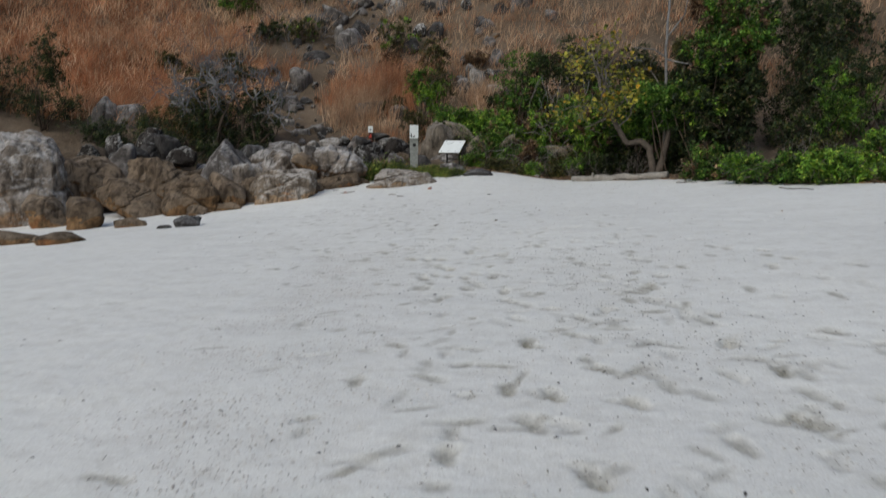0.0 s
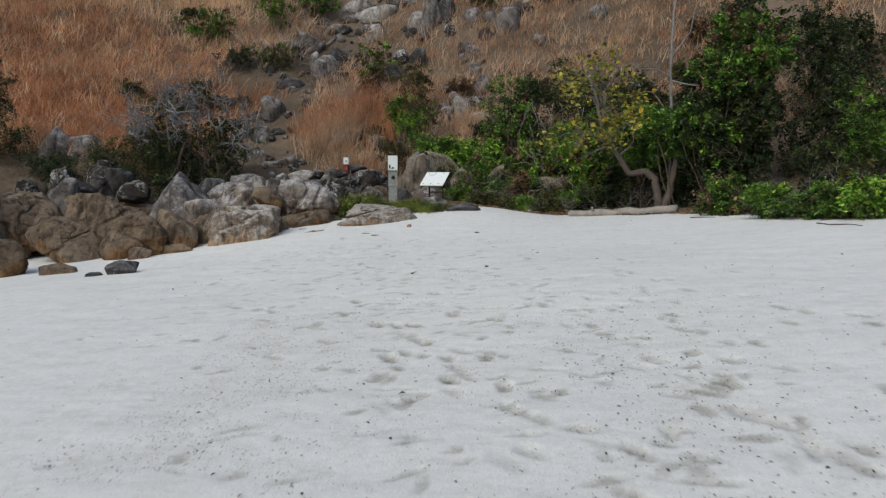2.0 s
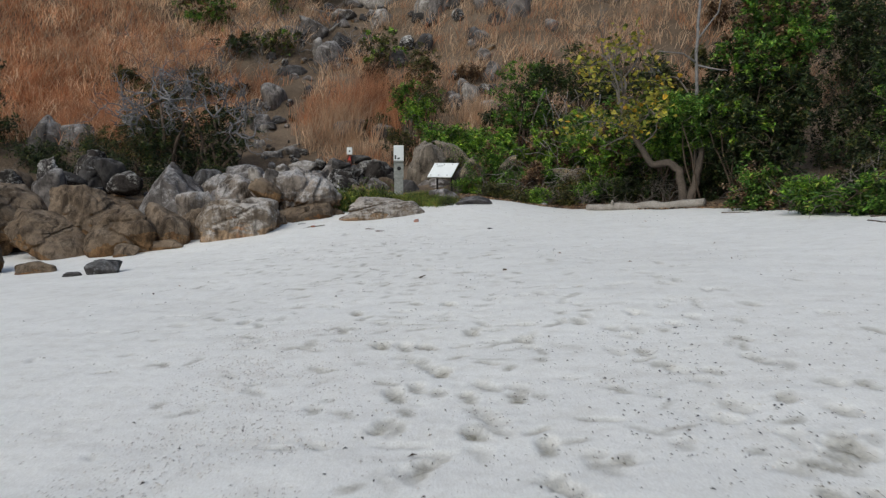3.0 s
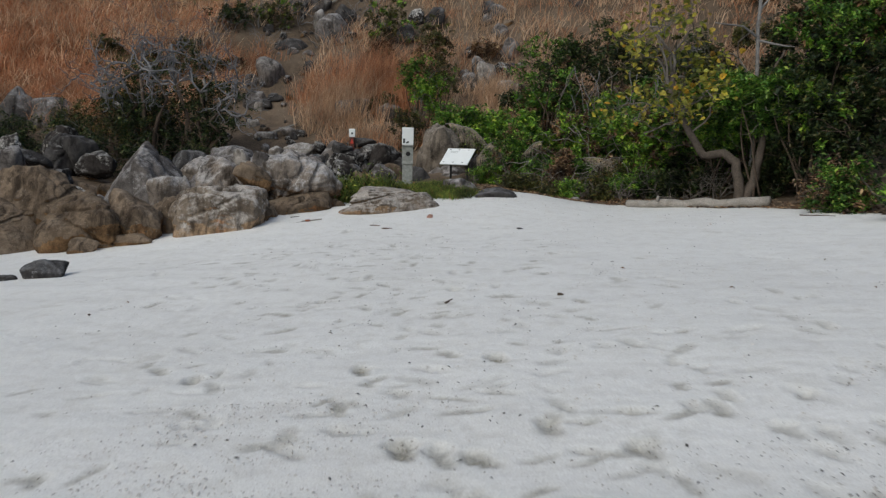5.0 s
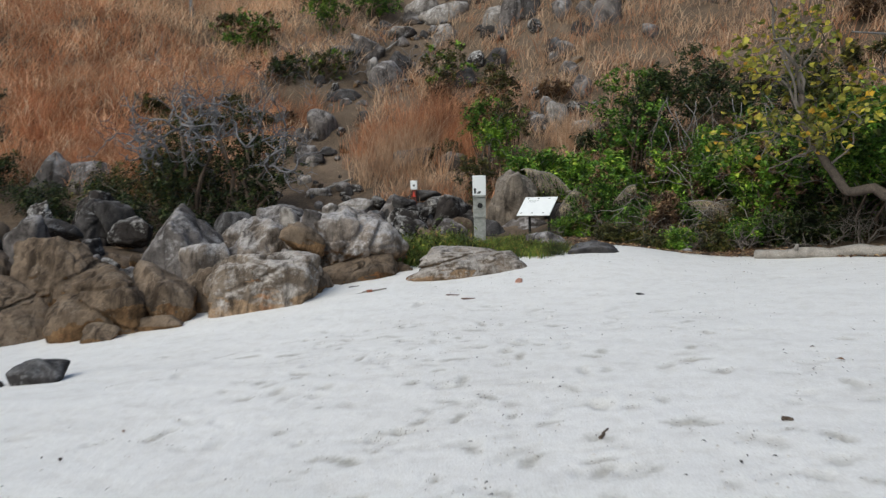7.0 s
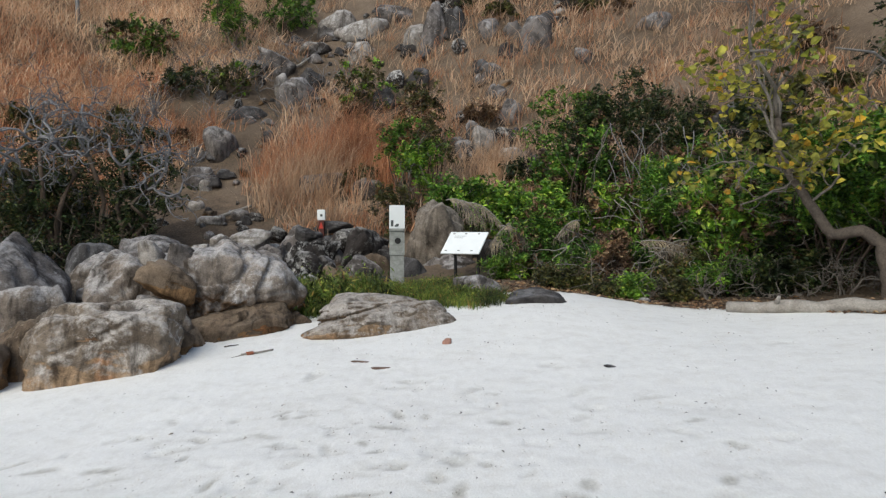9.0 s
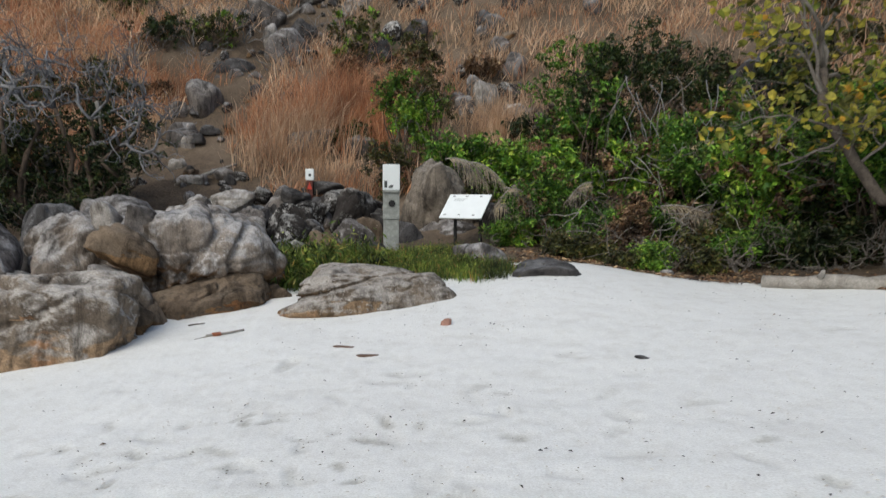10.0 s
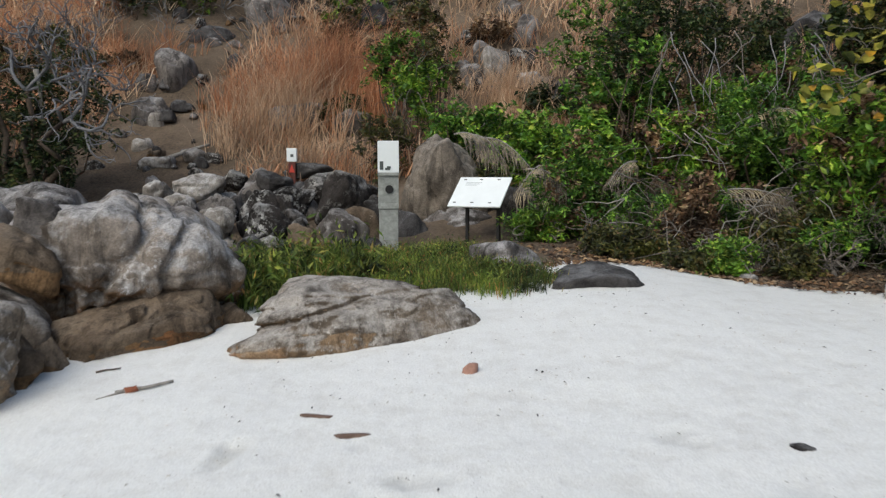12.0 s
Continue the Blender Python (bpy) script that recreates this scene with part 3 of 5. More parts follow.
def press(x, y, turn, long, wide, deep, darkened=0.5):
    """One old footprint: a hollow with a flat floor, a slumped rim and coarser grey sand painted darker for its shade,
    pushed into the sheet.
    """
    i0, i1 = np.searchsorted(gx, (x - 0.4, x + 0.4))
    j0, j1 = np.searchsorted(gy, (y - 0.4, y + 0.4))
    X, Y = GX[j0:j1, i0:i1] - x, GY[j0:j1, i0:i1] - y
    u, v = X * math.cos(turn) + Y * math.sin(turn), -X * math.sin(turn) + Y * math.cos(turn)
    waist = wide * (1 - 0.28 * np.exp(-((u + 0.2 * long) / (0.35 * long)) ** 2))
    a = np.arctan2(v, u)
    r = np.sqrt((u / long) ** 2 + (v / waist) ** 2) * (1 + 0.10 * np.sin(2 * a + 9 * x) + 0.09 * np.sin(3 * a + 7 * y) + 0.05 * np.sin(7 * a + x))
    floor_dip = 1 + 0.4 * np.sin(2.2 * u / long + 5 * y) + 0.3 * np.sin(60 * X + 17 * x) * np.sin(48 * Y)
    GZ[j0:j1, i0:i1] += -deep * np.exp(-r ** 9) * floor_dip + 0.12 * deep * np.exp(-((r - 1.25) / 0.2) ** 2) * (1 + 0.6 * np.sin(9 * a + 31 * y))
    # hollow floor and a soft patch painted darker, standing in for weak shading
    patch = np.exp(-((u - 0.3 * long * math.sin(8 * x)) / (0.8 * long)) ** 2 - ((v - 0.2 * wide) / (0.75 * wide)) ** 2)
    GRIT_SHADE[j0:j1, i0:i1] = np.maximum(GRIT_SHADE[j0:j1, i0:i1], darkened * (0.62 * np.exp(-r ** 8) + 0.6 * patch * (0.65 + 0.35 * np.sin(37 * X + 5 * y) * np.sin(41 * Y + 3 * x))))
    print_spots.append((x, y, long))


# the clearest steps, then fainter trails and scuffs
for px, py in PRINTS:
    press(px, py, radians(prints_rng.gauss(95, 14)), prints_rng.uniform(0.12, 0.155), prints_rng.uniform(0.055, 0.075), prints_rng.uniform(0.016, 0.028), prints_rng.uniform(0.65, 0.95))
for k in range(18):
    px, py = prints_rng.gauss(2.4, 1.2), prints_rng.uniform(1.0, 8)
    way = radians(prints_rng.gauss(104, 12))
    for s in range(prints_rng.randint(6, 16)):
        px += 0.66 * math.cos(way)
        py += 0.66 * math.sin(way)
        side = 0.10 if s % 2 else -0.10
        if py < 18.5 and -4.3 < px < 5.0 and prints_rng.random() < 0.8:
            press(px - side * math.sin(way), py + side * math.cos(way), way + prints_rng.uniform(-0.25, 0.25), prints_rng.uniform(0.10, 0.15), prints_rng.uniform(0.05, 0.07), prints_rng.uniform(0.007, 0.018), prints_rng.uniform(0.25, 0.7))
for k in range(430):
    py = prints_rng.uniform(2.6, 18.5)
    px = prints_rng.gauss(2.0 - 0.19 * py, 1.4)
    press(px, py, prints_rng.uniform(0, 6.28), prints_rng.uniform(0.05, 0.16), prints_rng.uniform(0.03, 0.07), prints_rng.uniform(0.004, 0.014), prints_rng.uniform(0.15, 0.7))
for k in range(110):
    # soft dents nearer the rocks
    press(prints_rng.gauss(-0.3, 1.7), prints_rng.uniform(11, 19.7), prints_rng.uniform(0, 6.28), prints_rng.uniform(0.08, 0.18), prints_rng.uniform(0.05, 0.10), prints_rng.uniform(0.005, 0.013), prints_rng.uniform(0.0, 0.3))
nx, ny = len(gx), len(gy)
idx = np.arange(nx * ny).reshape(ny, nx)
quads = np.stack([idx[:-1, :-1], idx[:-1, 1:], idx[1:, 1:], idx[1:, :-1]], axis=-1).reshape(-1, 4)
ground = mesh_object("ground", np.stack([GX, GY, GZ], axis=-1).reshape(-1, 3), quads, SAND, None, True)
grit_shade_layer = ground.data.attributes.new("grit_shade", "FLOAT", "POINT")
grit_shade_layer.data.foreach_set("value", GRIT_SHADE.reshape(-1).astype(np.float32))
tagged(ground, "white coral sand beach dented by old footprints", "beach", kind="structure")

hx = np.concatenate([np.arange(-140, -24, 4.0), np.arange(-24, 24, 0.3), np.arange(24, 141, 4.0)])
hy = np.concatenate([np.arange(-60, 10, 2.0), np.arange(10, 50, 0.3), np.arange(50, 175, 4.0)])
HX, HY = np.meshgrid(hx, hy)
HZ = hill_height(HX, HY)
hill_rng = np.random.default_rng(8)
HZ += (HY - np.interp(HX, BASE_X, BASE_Y) > 0.3) * hill_rng.normal(0, 0.035, HZ.shape)
hidx = np.arange(HX.size).reshape(HX.shape)
hquads = np.stack([hidx[:-1, :-1], hidx[:-1, 1:], hidx[1:, 1:], hidx[1:, :-1]], axis=-1).reshape(-1, 4)
keep = ((HZ > sand_height(HX, HY) - 0.015) | (HY > 30)).reshape(-1)
hquads = hquads[keep[hquads].any(axis=1)]
hill = mesh_object("hillside", np.stack([HX, HY, HZ], axis=-1).reshape(-1, 3), hquads, SOIL, None, True)
tagged(hill, "steep dry hillside of brown soil and litter", "hill", kind="structure")

# ---- dry grass on the hill ----
GULLY_Y = (25, 29, 34, 38, 43, 60)
GULLY_X = (-3.2, -3.6, -5.6, -5.2, -2.5, 2)


def grass_feet(rng, n, x0, x1, y0, y1, clear=1.4, thin=0.2):
    out = []
    while len(out) < n:
        x, y = rng.uniform(x0, x1), rng.uniform(y0, y1)
        d = y - np.interp(x, BASE_X, BASE_Y)
        if d < 3.0 or (x < -4 and y < 31.3) or (-9.5 < x < -4.8 and y < 33.6) or abs(x - np.interp(y, GULLY_Y, GULLY_X)) < clear:
            continue
        if noise.noise(Vector((x * 0.35, y * 0.35, 4.0))) < -thin:
            continue
        out.append((x, y, float(hill_height(x, y))))
    return np.array(out)


grng = np.random.default_rng(21)
feet = grass_feet(grng, 8200, -26, 26, 27, 62, 1.0)
stuff("dry_grass", blades(grng, feet, 12, 0.58, 0.026, 0.26, 1.6, (0.4, -0.15)), LEAF["straw"], "tall dry straw-coloured grass covering the hillside", "grass")
feet = grass_feet(grng, 4800, -26, -5.5, 31, 58, 1.6, 0.5)
stuff("pale_grass", blades(grng, feet, 12, 0.62, 0.026, 0.26, 1.8, (0.45, -0.2)), LEAF["pale"], "pale dry grass on the upper slope", "grass")
feet = grass_feet(grng, 2200, -24, 24, 28, 56, 1.0, 0.1)
stuff("russet_grass", blades(grng, feet, 13, 0.5, 0.021, 0.24, 1.7, (0.35, -0.15)), LEAF["russet"], "russet dry grass among the straw", "grass")
feet = grass_feet(grng, 2600, -26, -7.5, 27, 40, 1.2, 0.6)
stuff("russet_grass", blades(grng, feet, 13, 0.55, 0.021, 0.24, 1.7, (0.35, -0.15)), LEAF["russet"], "russet dry grass low on the hillside", "grass")


def tall_clump(x, y, wide, deep, n, height, kind, seed):
    r = np.random.default_rng(seed)
    f = np.stack([r.normal(x, wide / 2.2, n), r.normal(y, deep / 2.2, n)], axis=1)
    f = np.array([(a, b, float(hill_height(a, b))) for a, b in f])
    stuff("tall_grass", blades(r, f, 14, height, 0.013, 0.10, 0.85, (0.26, -0.05)), LEAF[kind], "tall feathery clump of russet dry grass", "grass")


tall_clump(-2.9, 32.6, 1.5, 1.3, 100, 1.4, "straw", 31)
tall_clump(-2.1, 33.6, 1.7, 1.3, 140, 1.75, "russet", 32)
tall_clump(-1.2, 33.2, 1.2, 1.2, 85, 1.55, "russet", 33)
tall_clump(-3.9, 34.6, 1.2, 1.0, 60, 1.0, "russet", 34)
tall_clump(1.9, 32.6, 0.8, 0.9, 60, 0.95, "straw", 35)
tall_clump(-1.9, 30.9, 1.8, 0.8, 40, 0.45, "straw", 36)
tall_clump(-0.8, 30.2, 1.4, 0.8, 35, 0.45, "russet", 37)
tall_clump(-7.4, 36.5, 1.6, 1.2, 90, 0.9, "russet", 38)
tall_clump(-11.0, 32.5, 3.0, 1.6, 200, 0.9, "russet", 39)
tall_clump(-13.5, 34.0, 3.0, 1.6, 200, 0.9, "russet", 40)
# ---- boulders ----
boulder(-10.60, 20.70, -0.81, 2.80, 2.30, 2.45, 1, "bb", cracks=2, ncuts=1, boxy=0.15)
boulder(-7.98, 18.35, -0.62, 0.94, 0.75, 0.71, 2, "tan")
boulder(-9.30, 19.30, -0.66, 1.10, 0.90, 0.75, 45, "tan")
boulder(-9.68, 21.60, -0.52, 2.52, 2.01, 1.49, 3, "tan")
boulder(-7.37, 21.80, -0.25, 1.92, 1.34, 1.18, 4, "tan")
boulder(-7.67, 20.38, -0.56, 1.86, 1.30, 1.01, 5, "tan")
boulder(-6.02, 20.25, -0.44, 1.62, 1.34, 1.00, 6, "tan")
boulder(-5.25, 20.28, -0.33, 1.03, 0.83, 0.92, 7, "tan")
boulder(-5.78, 19.55, -0.43, 0.52, 0.29, 0.26, 46, "tan")
boulder(-5.1, 19.92, -0.32, 0.72, 0.36, 0.2, 47, "tan")
boulder(-5.94, 22.75, 0.12, 1.62, 1.28, 1.30, 8, "grey", extra=(((-0.75, -0.3, 0.62), 0.46), ((0.62, -0.25, 0.75), 0.44), ((0.05, -0.95, 0.25), 0.62)), cracks=0, ncuts=1)
boulder(-3.90, 20.62, -0.16, 1.72, 1.10, 0.84, 9, "shore", extra=(((0.25, -0.3, 1), 0.72), ((0.1, -1, 0.3), 0.75)), ledges=(((0.1, 0.7, 1), 0.05, 0.09),), cracks=1, ncuts=3)
boulder(-5.69, 25.00, 0.23, 0.86, 0.60, 1.01, 10, "dark")
boulder(-6.90, 18.12, -0.54, 0.84, 0.51, 0.21, 12, "tan")
boulder(-5.28, 17.12, -0.42, 0.60, 0.40, 0.24, 13, "dark", extra=(((-0.4, -0.3, 0.9), 0.6), ((0.4, -0.2, 0.8), 0.6)), ncuts=2, cracks=0)
boulder(-5.72, 16.99, -0.45, 0.33, 0.20, 0.08, 14, "dark")
boulder(-10.14, 24.00, 0.46, 0.86, 0.60, 0.82, 15, "tan")
boulder(-9.07, 23.50, 0.25, 0.84, 0.68, 1.02, 16, "grey")
# the next four use dark styles to carry the bushes' shade
boulder(-10.03, 23.80, 0.37, 0.81, 0.57, 0.87, 17, "speck")
boulder(-9.71, 27.00, 0.74, 0.89, 0.62, 1.08, 18, "speck")
boulder(-9.09, 26.50, 0.74, 1.08, 0.76, 0.83, 19, "dark")
boulder(-7.97, 25.50, 0.62, 0.99, 0.70, 0.59, 20, "speck")
boulder(-12.61, 31.20, 1.76, 1.46, 1.02, 1.23, 21, "grey", extra=(((-0.7, -0.2, 0.7), 0.5), ((0.7, -0.3, 0.6), 0.5)), ncuts=6)
boulder(-11.72, 31.44, 1.77, 1.49, 1.04, 0.92, 22, "grey")
boulder(-4.34, 24.60, 0.31, 1.47, 1.18, 1.06, 23, "grey")
boulder(-5.11, 24.20, 0.20, 1.01, 0.81, 0.94, 24, "bb")
boulder(-4.88, 23.60, 0.12, 0.78, 0.63, 0.68, 48, "grey")
boulder(-3.72, 21.92, 1.02, 0.36, 0.32, 0.30, 25, "pale", cracks=0, ncuts=2, boxy=0.3)
boulder(-3.50, 21.76, 0.64, 0.72, 0.60, 0.42, 26, "tan", extra=(((0.25, -0.2, 1), 0.6), ((0.5, -1, -0.1), 0.7)), cracks=1, ncuts=3, roll=14, boxy=0.9)
boulder(-3.38, 21.98, 0.98, 0.36, 0.30, 0.30, 27, "grey", cracks=1, ncuts=4)
boulder(-2.95, 22.45, 0.08, 2.15, 1.35, 1.24, 28, "bb", extra=(((0.55, -0.15, 0.75), 0.74), ((0.95, -0.3, 0.35), 0.86), ((0.5, -0.5, -0.72), 0.52), ((-0.06, -0.12, 1), 0.74), ((0.05, -1, 0.32), 0.66), ((-0.4, -0.9, 0.3), 0.72)), cracks=2, ncuts=2, ledges=(((0.3, 0.1, 1), -0.12, -0.13), ((1, 0, -0.25), -0.12, -0.10)), yaw=8)
boulder(-2.52, 21.80, 0.0, 1.42, 0.72, 0.50, 29, "tan", extra=(((0.1, -0.35, 1), 0.58), ((-0.9, -0.3, 0.3), 0.8), ((0.2, -1, -0.2), 0.8)), cracks=1, ncuts=2, roll=-16, yaw=24)
boulder(-3.48, 21.68, 0.02, 0.72, 0.62, 0.64, 30, "bb", cracks=0, ncuts=2, boxy=0.3)
boulder(-4.86, 20.90, -0.26, 0.95, 0.80, 0.72, 50, "tan", ncuts=4)
boulder(-4.95, 21.50, -0.15, 0.80, 0.70, 0.95, 51, "bb", ncuts=4)
boulder(-3.28, 21.08, 0.01, 0.61, 0.43, 0.40, 31, "tan")
boulder(-0.86, 21.62, 0.15, 2.02, 0.90, 0.50, 32, "shore", extra=(((0.06, -0.2, 1), 0.56), ((-0.85, -0.35, 0.5), 0.74), ((0.05, -1, 0.4), 0.56), ((0.9, -0.2, 0.45), 0.88)), cracks=1, ncuts=2, ledges=(((-0.5, 0.45, 1), -0.05, 0.20), ((-0.2, 0.35, 1), -0.42, 0.04)), yaw=17)
boulder(-2.03, 22.30, -0.00, 0.59, 0.41, 0.37, 33, "tan")
boulder(0.53, 23.50, 0.35, 0.78, 0.47, 0.43, 34, "grey")
boulder(1.24, 22.62, 0.41, 0.94, 0.56, 0.23, 35, "dark", extra=(((-0.5, -0.25, 0.85), 0.42), ((0.45, -0.4, 0.8), 0.60), ((1, -0.3, 0.2), 0.8)), cracks=0, ncuts=1)
boulder(0.24, 28.00, 0.34, 1.55, 1.13, 1.72, 36, "apex", extra=(((-0.78, -0.2, 0.5), 0.84), ((0.55, -0.1, 0.75), 0.80), ((-0.15, -0.1, 1), 0.92), ((-0.25, -0.7, -0.6), 0.55)), cracks=1, ncuts=3, boxy=0.7)
boulder(0.37, 27.60, 0.22, 1.19, 0.83, 0.74, 37, "grey")
boulder(-4.57, 27.80, 0.85, 0.41, 0.33, 0.32, 38, "pale")
boulder(-4.20, 28.00, 0.95, 0.58, 0.40, 0.42, 39, "pale")
boulder(-3.67, 28.40, 1.07, 0.91, 0.64, 0.4, 40, "pale")
boulder(-3.24, 27.60, 0.86, 0.65, 0.39, 0.30, 41, "grey")
boulder(-3.17, 27.20, 0.77, 0.63, 0.38, 0.18, 42, "pale")
boulder(-2.93, 26.60, 0.35, 0.48, 0.38, 0.26, 43, "pale")
boulder(-2.80, 29.00, 1.05, 0.82, 0.57, 0.51, 44, "grey")
boulder(-2.50, 27.20, 0.36, 0.67, 0.34, 0.87, 50, "speck")
boulder(-2.27, 27.80, 0.74, 0.75, 0.45, 0.57, 51, "speck")
boulder(-1.59, 28.20, 0.84, 0.98, 0.68, 0.65, 52, "speck")
boulder(-1.14, 26.80, 0.27, 0.74, 0.60, 0.73, 53, "tan")
boulder(-1.52, 26.40, 0.44, 0.47, 0.28, 0.31, 54, "tan")
boulder(-2.09, 29.60, 1.42, 0.91, 0.54, 0.22, 55, "dark")
boulder(-3.07, 28.00, 0.82, 0.31, 0.25, 0.31, 56, "grey")
boulder(-2.03, 27.20, 0.70, 0.38, 0.26, 0.25, 57, "grey")
boulder(-2.49, 26.20, 0.43, 0.38, 0.27, 0.23, 58, "dark")
boulder(-6.12, 34.25, 2.52, 0.76, 0.53, 0.67, 59, "grey")
boulder(-5.85, 34.31, 2.61, 0.42, 0.29, 0.57, 60, "grey")
boulder(-5.88, 32.90, 1.89, 0.46, 0.32, 0.31, 61, "pale")
boulder(-5.35, 31.46, 1.51, 0.43, 0.30, 0.24, 62, "pale")
boulder(-3.94, 39.02, 5.38, 1.58, 1.10, 1.20, 63, "grey")
boulder(-5.81, 35.42, 3.34, 1.02, 0.81, 1.14, 64, "grey")
boulder(-6.54, 35.45, 3.36, 0.71, 0.50, 0.49, 65, "grey")
boulder(-2.89, 43.69, 8.89, 1.72, 1.20, 1.15, 66, "pale")
boulder(-2.02, 42.77, 8.55, 2.17, 1.30, 0.99, 67, "pale")
boulder(-0.76, 43.14, 9.33, 1.54, 1.08, 0.85, 68, "grey")
boulder(-1.87, 41.62, 7.53, 1.38, 1.10, 0.91, 69, "pale")
boulder(0.08, 40.83, 7.67, 1.23, 0.86, 1.21, 70, "pale")
boulder(0.67, 40.52, 7.80, 1.12, 0.78, 1.81, 71, "grey")
boulder(1.41, 40.44, 8.21, 0.81, 0.65, 1.20, 72, "dark")
boulder(2.51, 39.67, 7.85, 0.79, 0.63, 0.98, 73, "grey")
boulder(3.33, 39.32, 7.69, 0.78, 0.63, 0.87, 74, "grey")
boulder(3.96, 38.63, 7.33, 1.14, 0.80, 1.32, 75, "grey")
boulder(3.11, 38.76, 7.19, 0.86, 0.60, 0.57, 76, "dark")
boulder(2.30, 37.71, 6.10, 1.23, 0.86, 0.76, 77, "grey")
boulder(5.19, 36.75, 6.61, 0.66, 0.53, 0.55, 78, "grey")
boulder(2.57, 35.14, 4.48, 0.86, 0.69, 0.82, 79, "grey")
boulder(1.54, 34.63, 3.87, 0.55, 0.39, 0.72, 80, "grey")
boulder(1.75, 34.04, 3.41, 0.71, 0.50, 0.92, 81, "pale")
boulder(1.20, 34.04, 3.38, 0.58, 0.41, 0.59, 82, "grey")
boulder(2.35, 32.98, 2.96, 0.63, 0.44, 0.67, 83, "pale")
boulder(7.74, 37.96, 7.96, 1.22, 0.73, 0.65, 84, "grey")
boulder(-2.55, 32.49, 2.20, 1.30, 0.78, 0.71, 85, "grey")
boulder(-1.42, 32.14, 2.19, 0.86, 0.52, 0.57, 86, "grey")
boulder(7.84, 31.25, 3.70, 1.73, 1.04, 0.98, 87, "dark")
boulder(-5.45, 38.08, 5.00, 1.28, 0.77, 0.45, 89, "dark")
boulder(-4.87, 40.44, 6.76, 1.30, 0.91, 1.09, 90, "grey")
boulder(-5.81, 40.06, 6.69, 1.38, 0.83, 0.68, 91, "grey")
boulder(-4.25, 22.85, 0.10, 1.25, 0.90, 1.05, 92, "bb", extra=(((-0.5, -0.3, 0.8), 0.7),), cracks=2, ncuts=5, yaw=18)
boulder(-3.05, 21.24, 0.06, 0.26, 0.18, 0.25, 93, "tan")
boulder(-2.29, 22.40, -0.03, 0.50, 0.30, 0.27, 94, "tan")
boulder(-2.53, 26.90, 0.56, 0.41, 0.29, 0.36, 95, "speck")
boulder(-3.66, 27.40, 0.81, 0.42, 0.30, 0.33, 96, "grey")
boulder(-2.50, 28.60, 1.20, 0.61, 0.43, 0.32, 97, "dark")
boulder(-1.17, 27.90, 0.88, 0.58, 0.41, 0.46, 98, "speck")
boulder(-3.98, 27.20, 0.74, 0.46, 0.32, 0.38, 99, "pale")
boulder(-3.25, 29.20, 1.24, 0.44, 0.31, 0.29, 100, "speck")
boulder(-0.88, 27.60, 0.79, 0.44, 0.31, 0.35, 101, "dark")
boulder(-1.90, 26.70, 0.49, 0.44, 0.31, 0.36, 102, "speck")
boulder(1.23, 27.20, 0.50, 0.68, 0.48, 0.76, 103, "dark")
boulder(-8.20, 15.73, -0.62, 0.98, 0.69, 0.25, 104, "tan")
boulder(-7.05, 15.07, -0.52, 0.95, 0.66, 0.23, 105, "tan")
# these four too are coloured dark for the shade of the bushes
boulder(-10.44, 26.60, 0.76, 0.68, 0.47, 0.78, 106, "speck")
boulder(-9.21, 25.00, 0.79, 0.86, 0.61, 0.40, 107, "dark")
boulder(-9.30, 27.00, 0.73, 0.87, 0.52, 1.04, 108, "speck")
boulder(-8.74, 26.40, 0.73, 0.93, 0.56, 0.80, 109, "dark")
boulder(-10.31, 24.40, 0.47, 0.66, 0.46, 0.76, 110, "tan")
# dark boulder added to stand for the shadowed void behind the sign
boulder(-0.32, 27.20, 0.16, 0.64, 0.38, 0.76, 201, "dark")
boulder(-1.28, 26.40, 0.34, 0.79, 0.47, 0.65, 202, "grey")
boulder(-1.48, 27.60, 0.78, 0.80, 0.48, 0.73, 203, "speck", boxy=0.7, ncuts=9, cracks=1)
boulder(-2.27, 27.30, 0.68, 0.68, 0.41, 0.59, 204, "speck", boxy=0.7, ncuts=9, cracks=1, roll=-20)
boulder(-2.40, 26.50, 0.55, 0.59, 0.35, 0.51, 205, "speck", boxy=0.7, ncuts=9, cracks=1, roll=25)
boulder(-1.85, 26.30, 0.45, 0.43, 0.26, 0.35, 206, "tan")
boulder(-3.06, 26.60, 0.62, 0.59, 0.36, 0.39, 207, "pale")
boulder(-3.10, 26.20, 0.48, 0.38, 0.23, 0.22, 208, "pale")
# another dark boulder, added for the shadow beside the sign
boulder(1.11, 27.80, 0.27, 0.63, 0.38, 0.98, 209, "dark")
boulder(-6.05, 34.23, 2.51, 0.67, 0.47, 0.50, 221, "pale")
boulder(-5.86, 33.01, 1.93, 0.42, 0.30, 0.28, 222, "pale")
boulder(-5.18, 31.55, 1.52, 0.72, 0.50, 0.28, 223, "pale")
boulder(-3.76, 27.50, 0.88, 0.52, 0.36, 0.3, 224, "pale")
boulder(-3.68, 40.04, 6.15, 1.04, 0.83, 0.94, 225, "dark")
boulder(-4.60, 39.30, 5.85, 0.46, 0.32, 0.91, 226, "pale")
# ---- bushes ----
bush(-14.52, 30.30, 1.64, 2.77, 1.94, 3.38, 101, "dark", 2400, size=0.10, label="dark green dense bush on the slope")
bush(-17.02, 30.80, 2.45, 3.52, 2.47, 2.28, 102, "dark", 1800, size=0.10, label="dark green dense bush on the slope")
bush(-8.63, 29.20, 0.83, 2.93, 1.76, 2.6, 103, "olive", 1600, size=0.09, label="olive-brown dry bush among the rocks", narrow=0.3, bare=30)
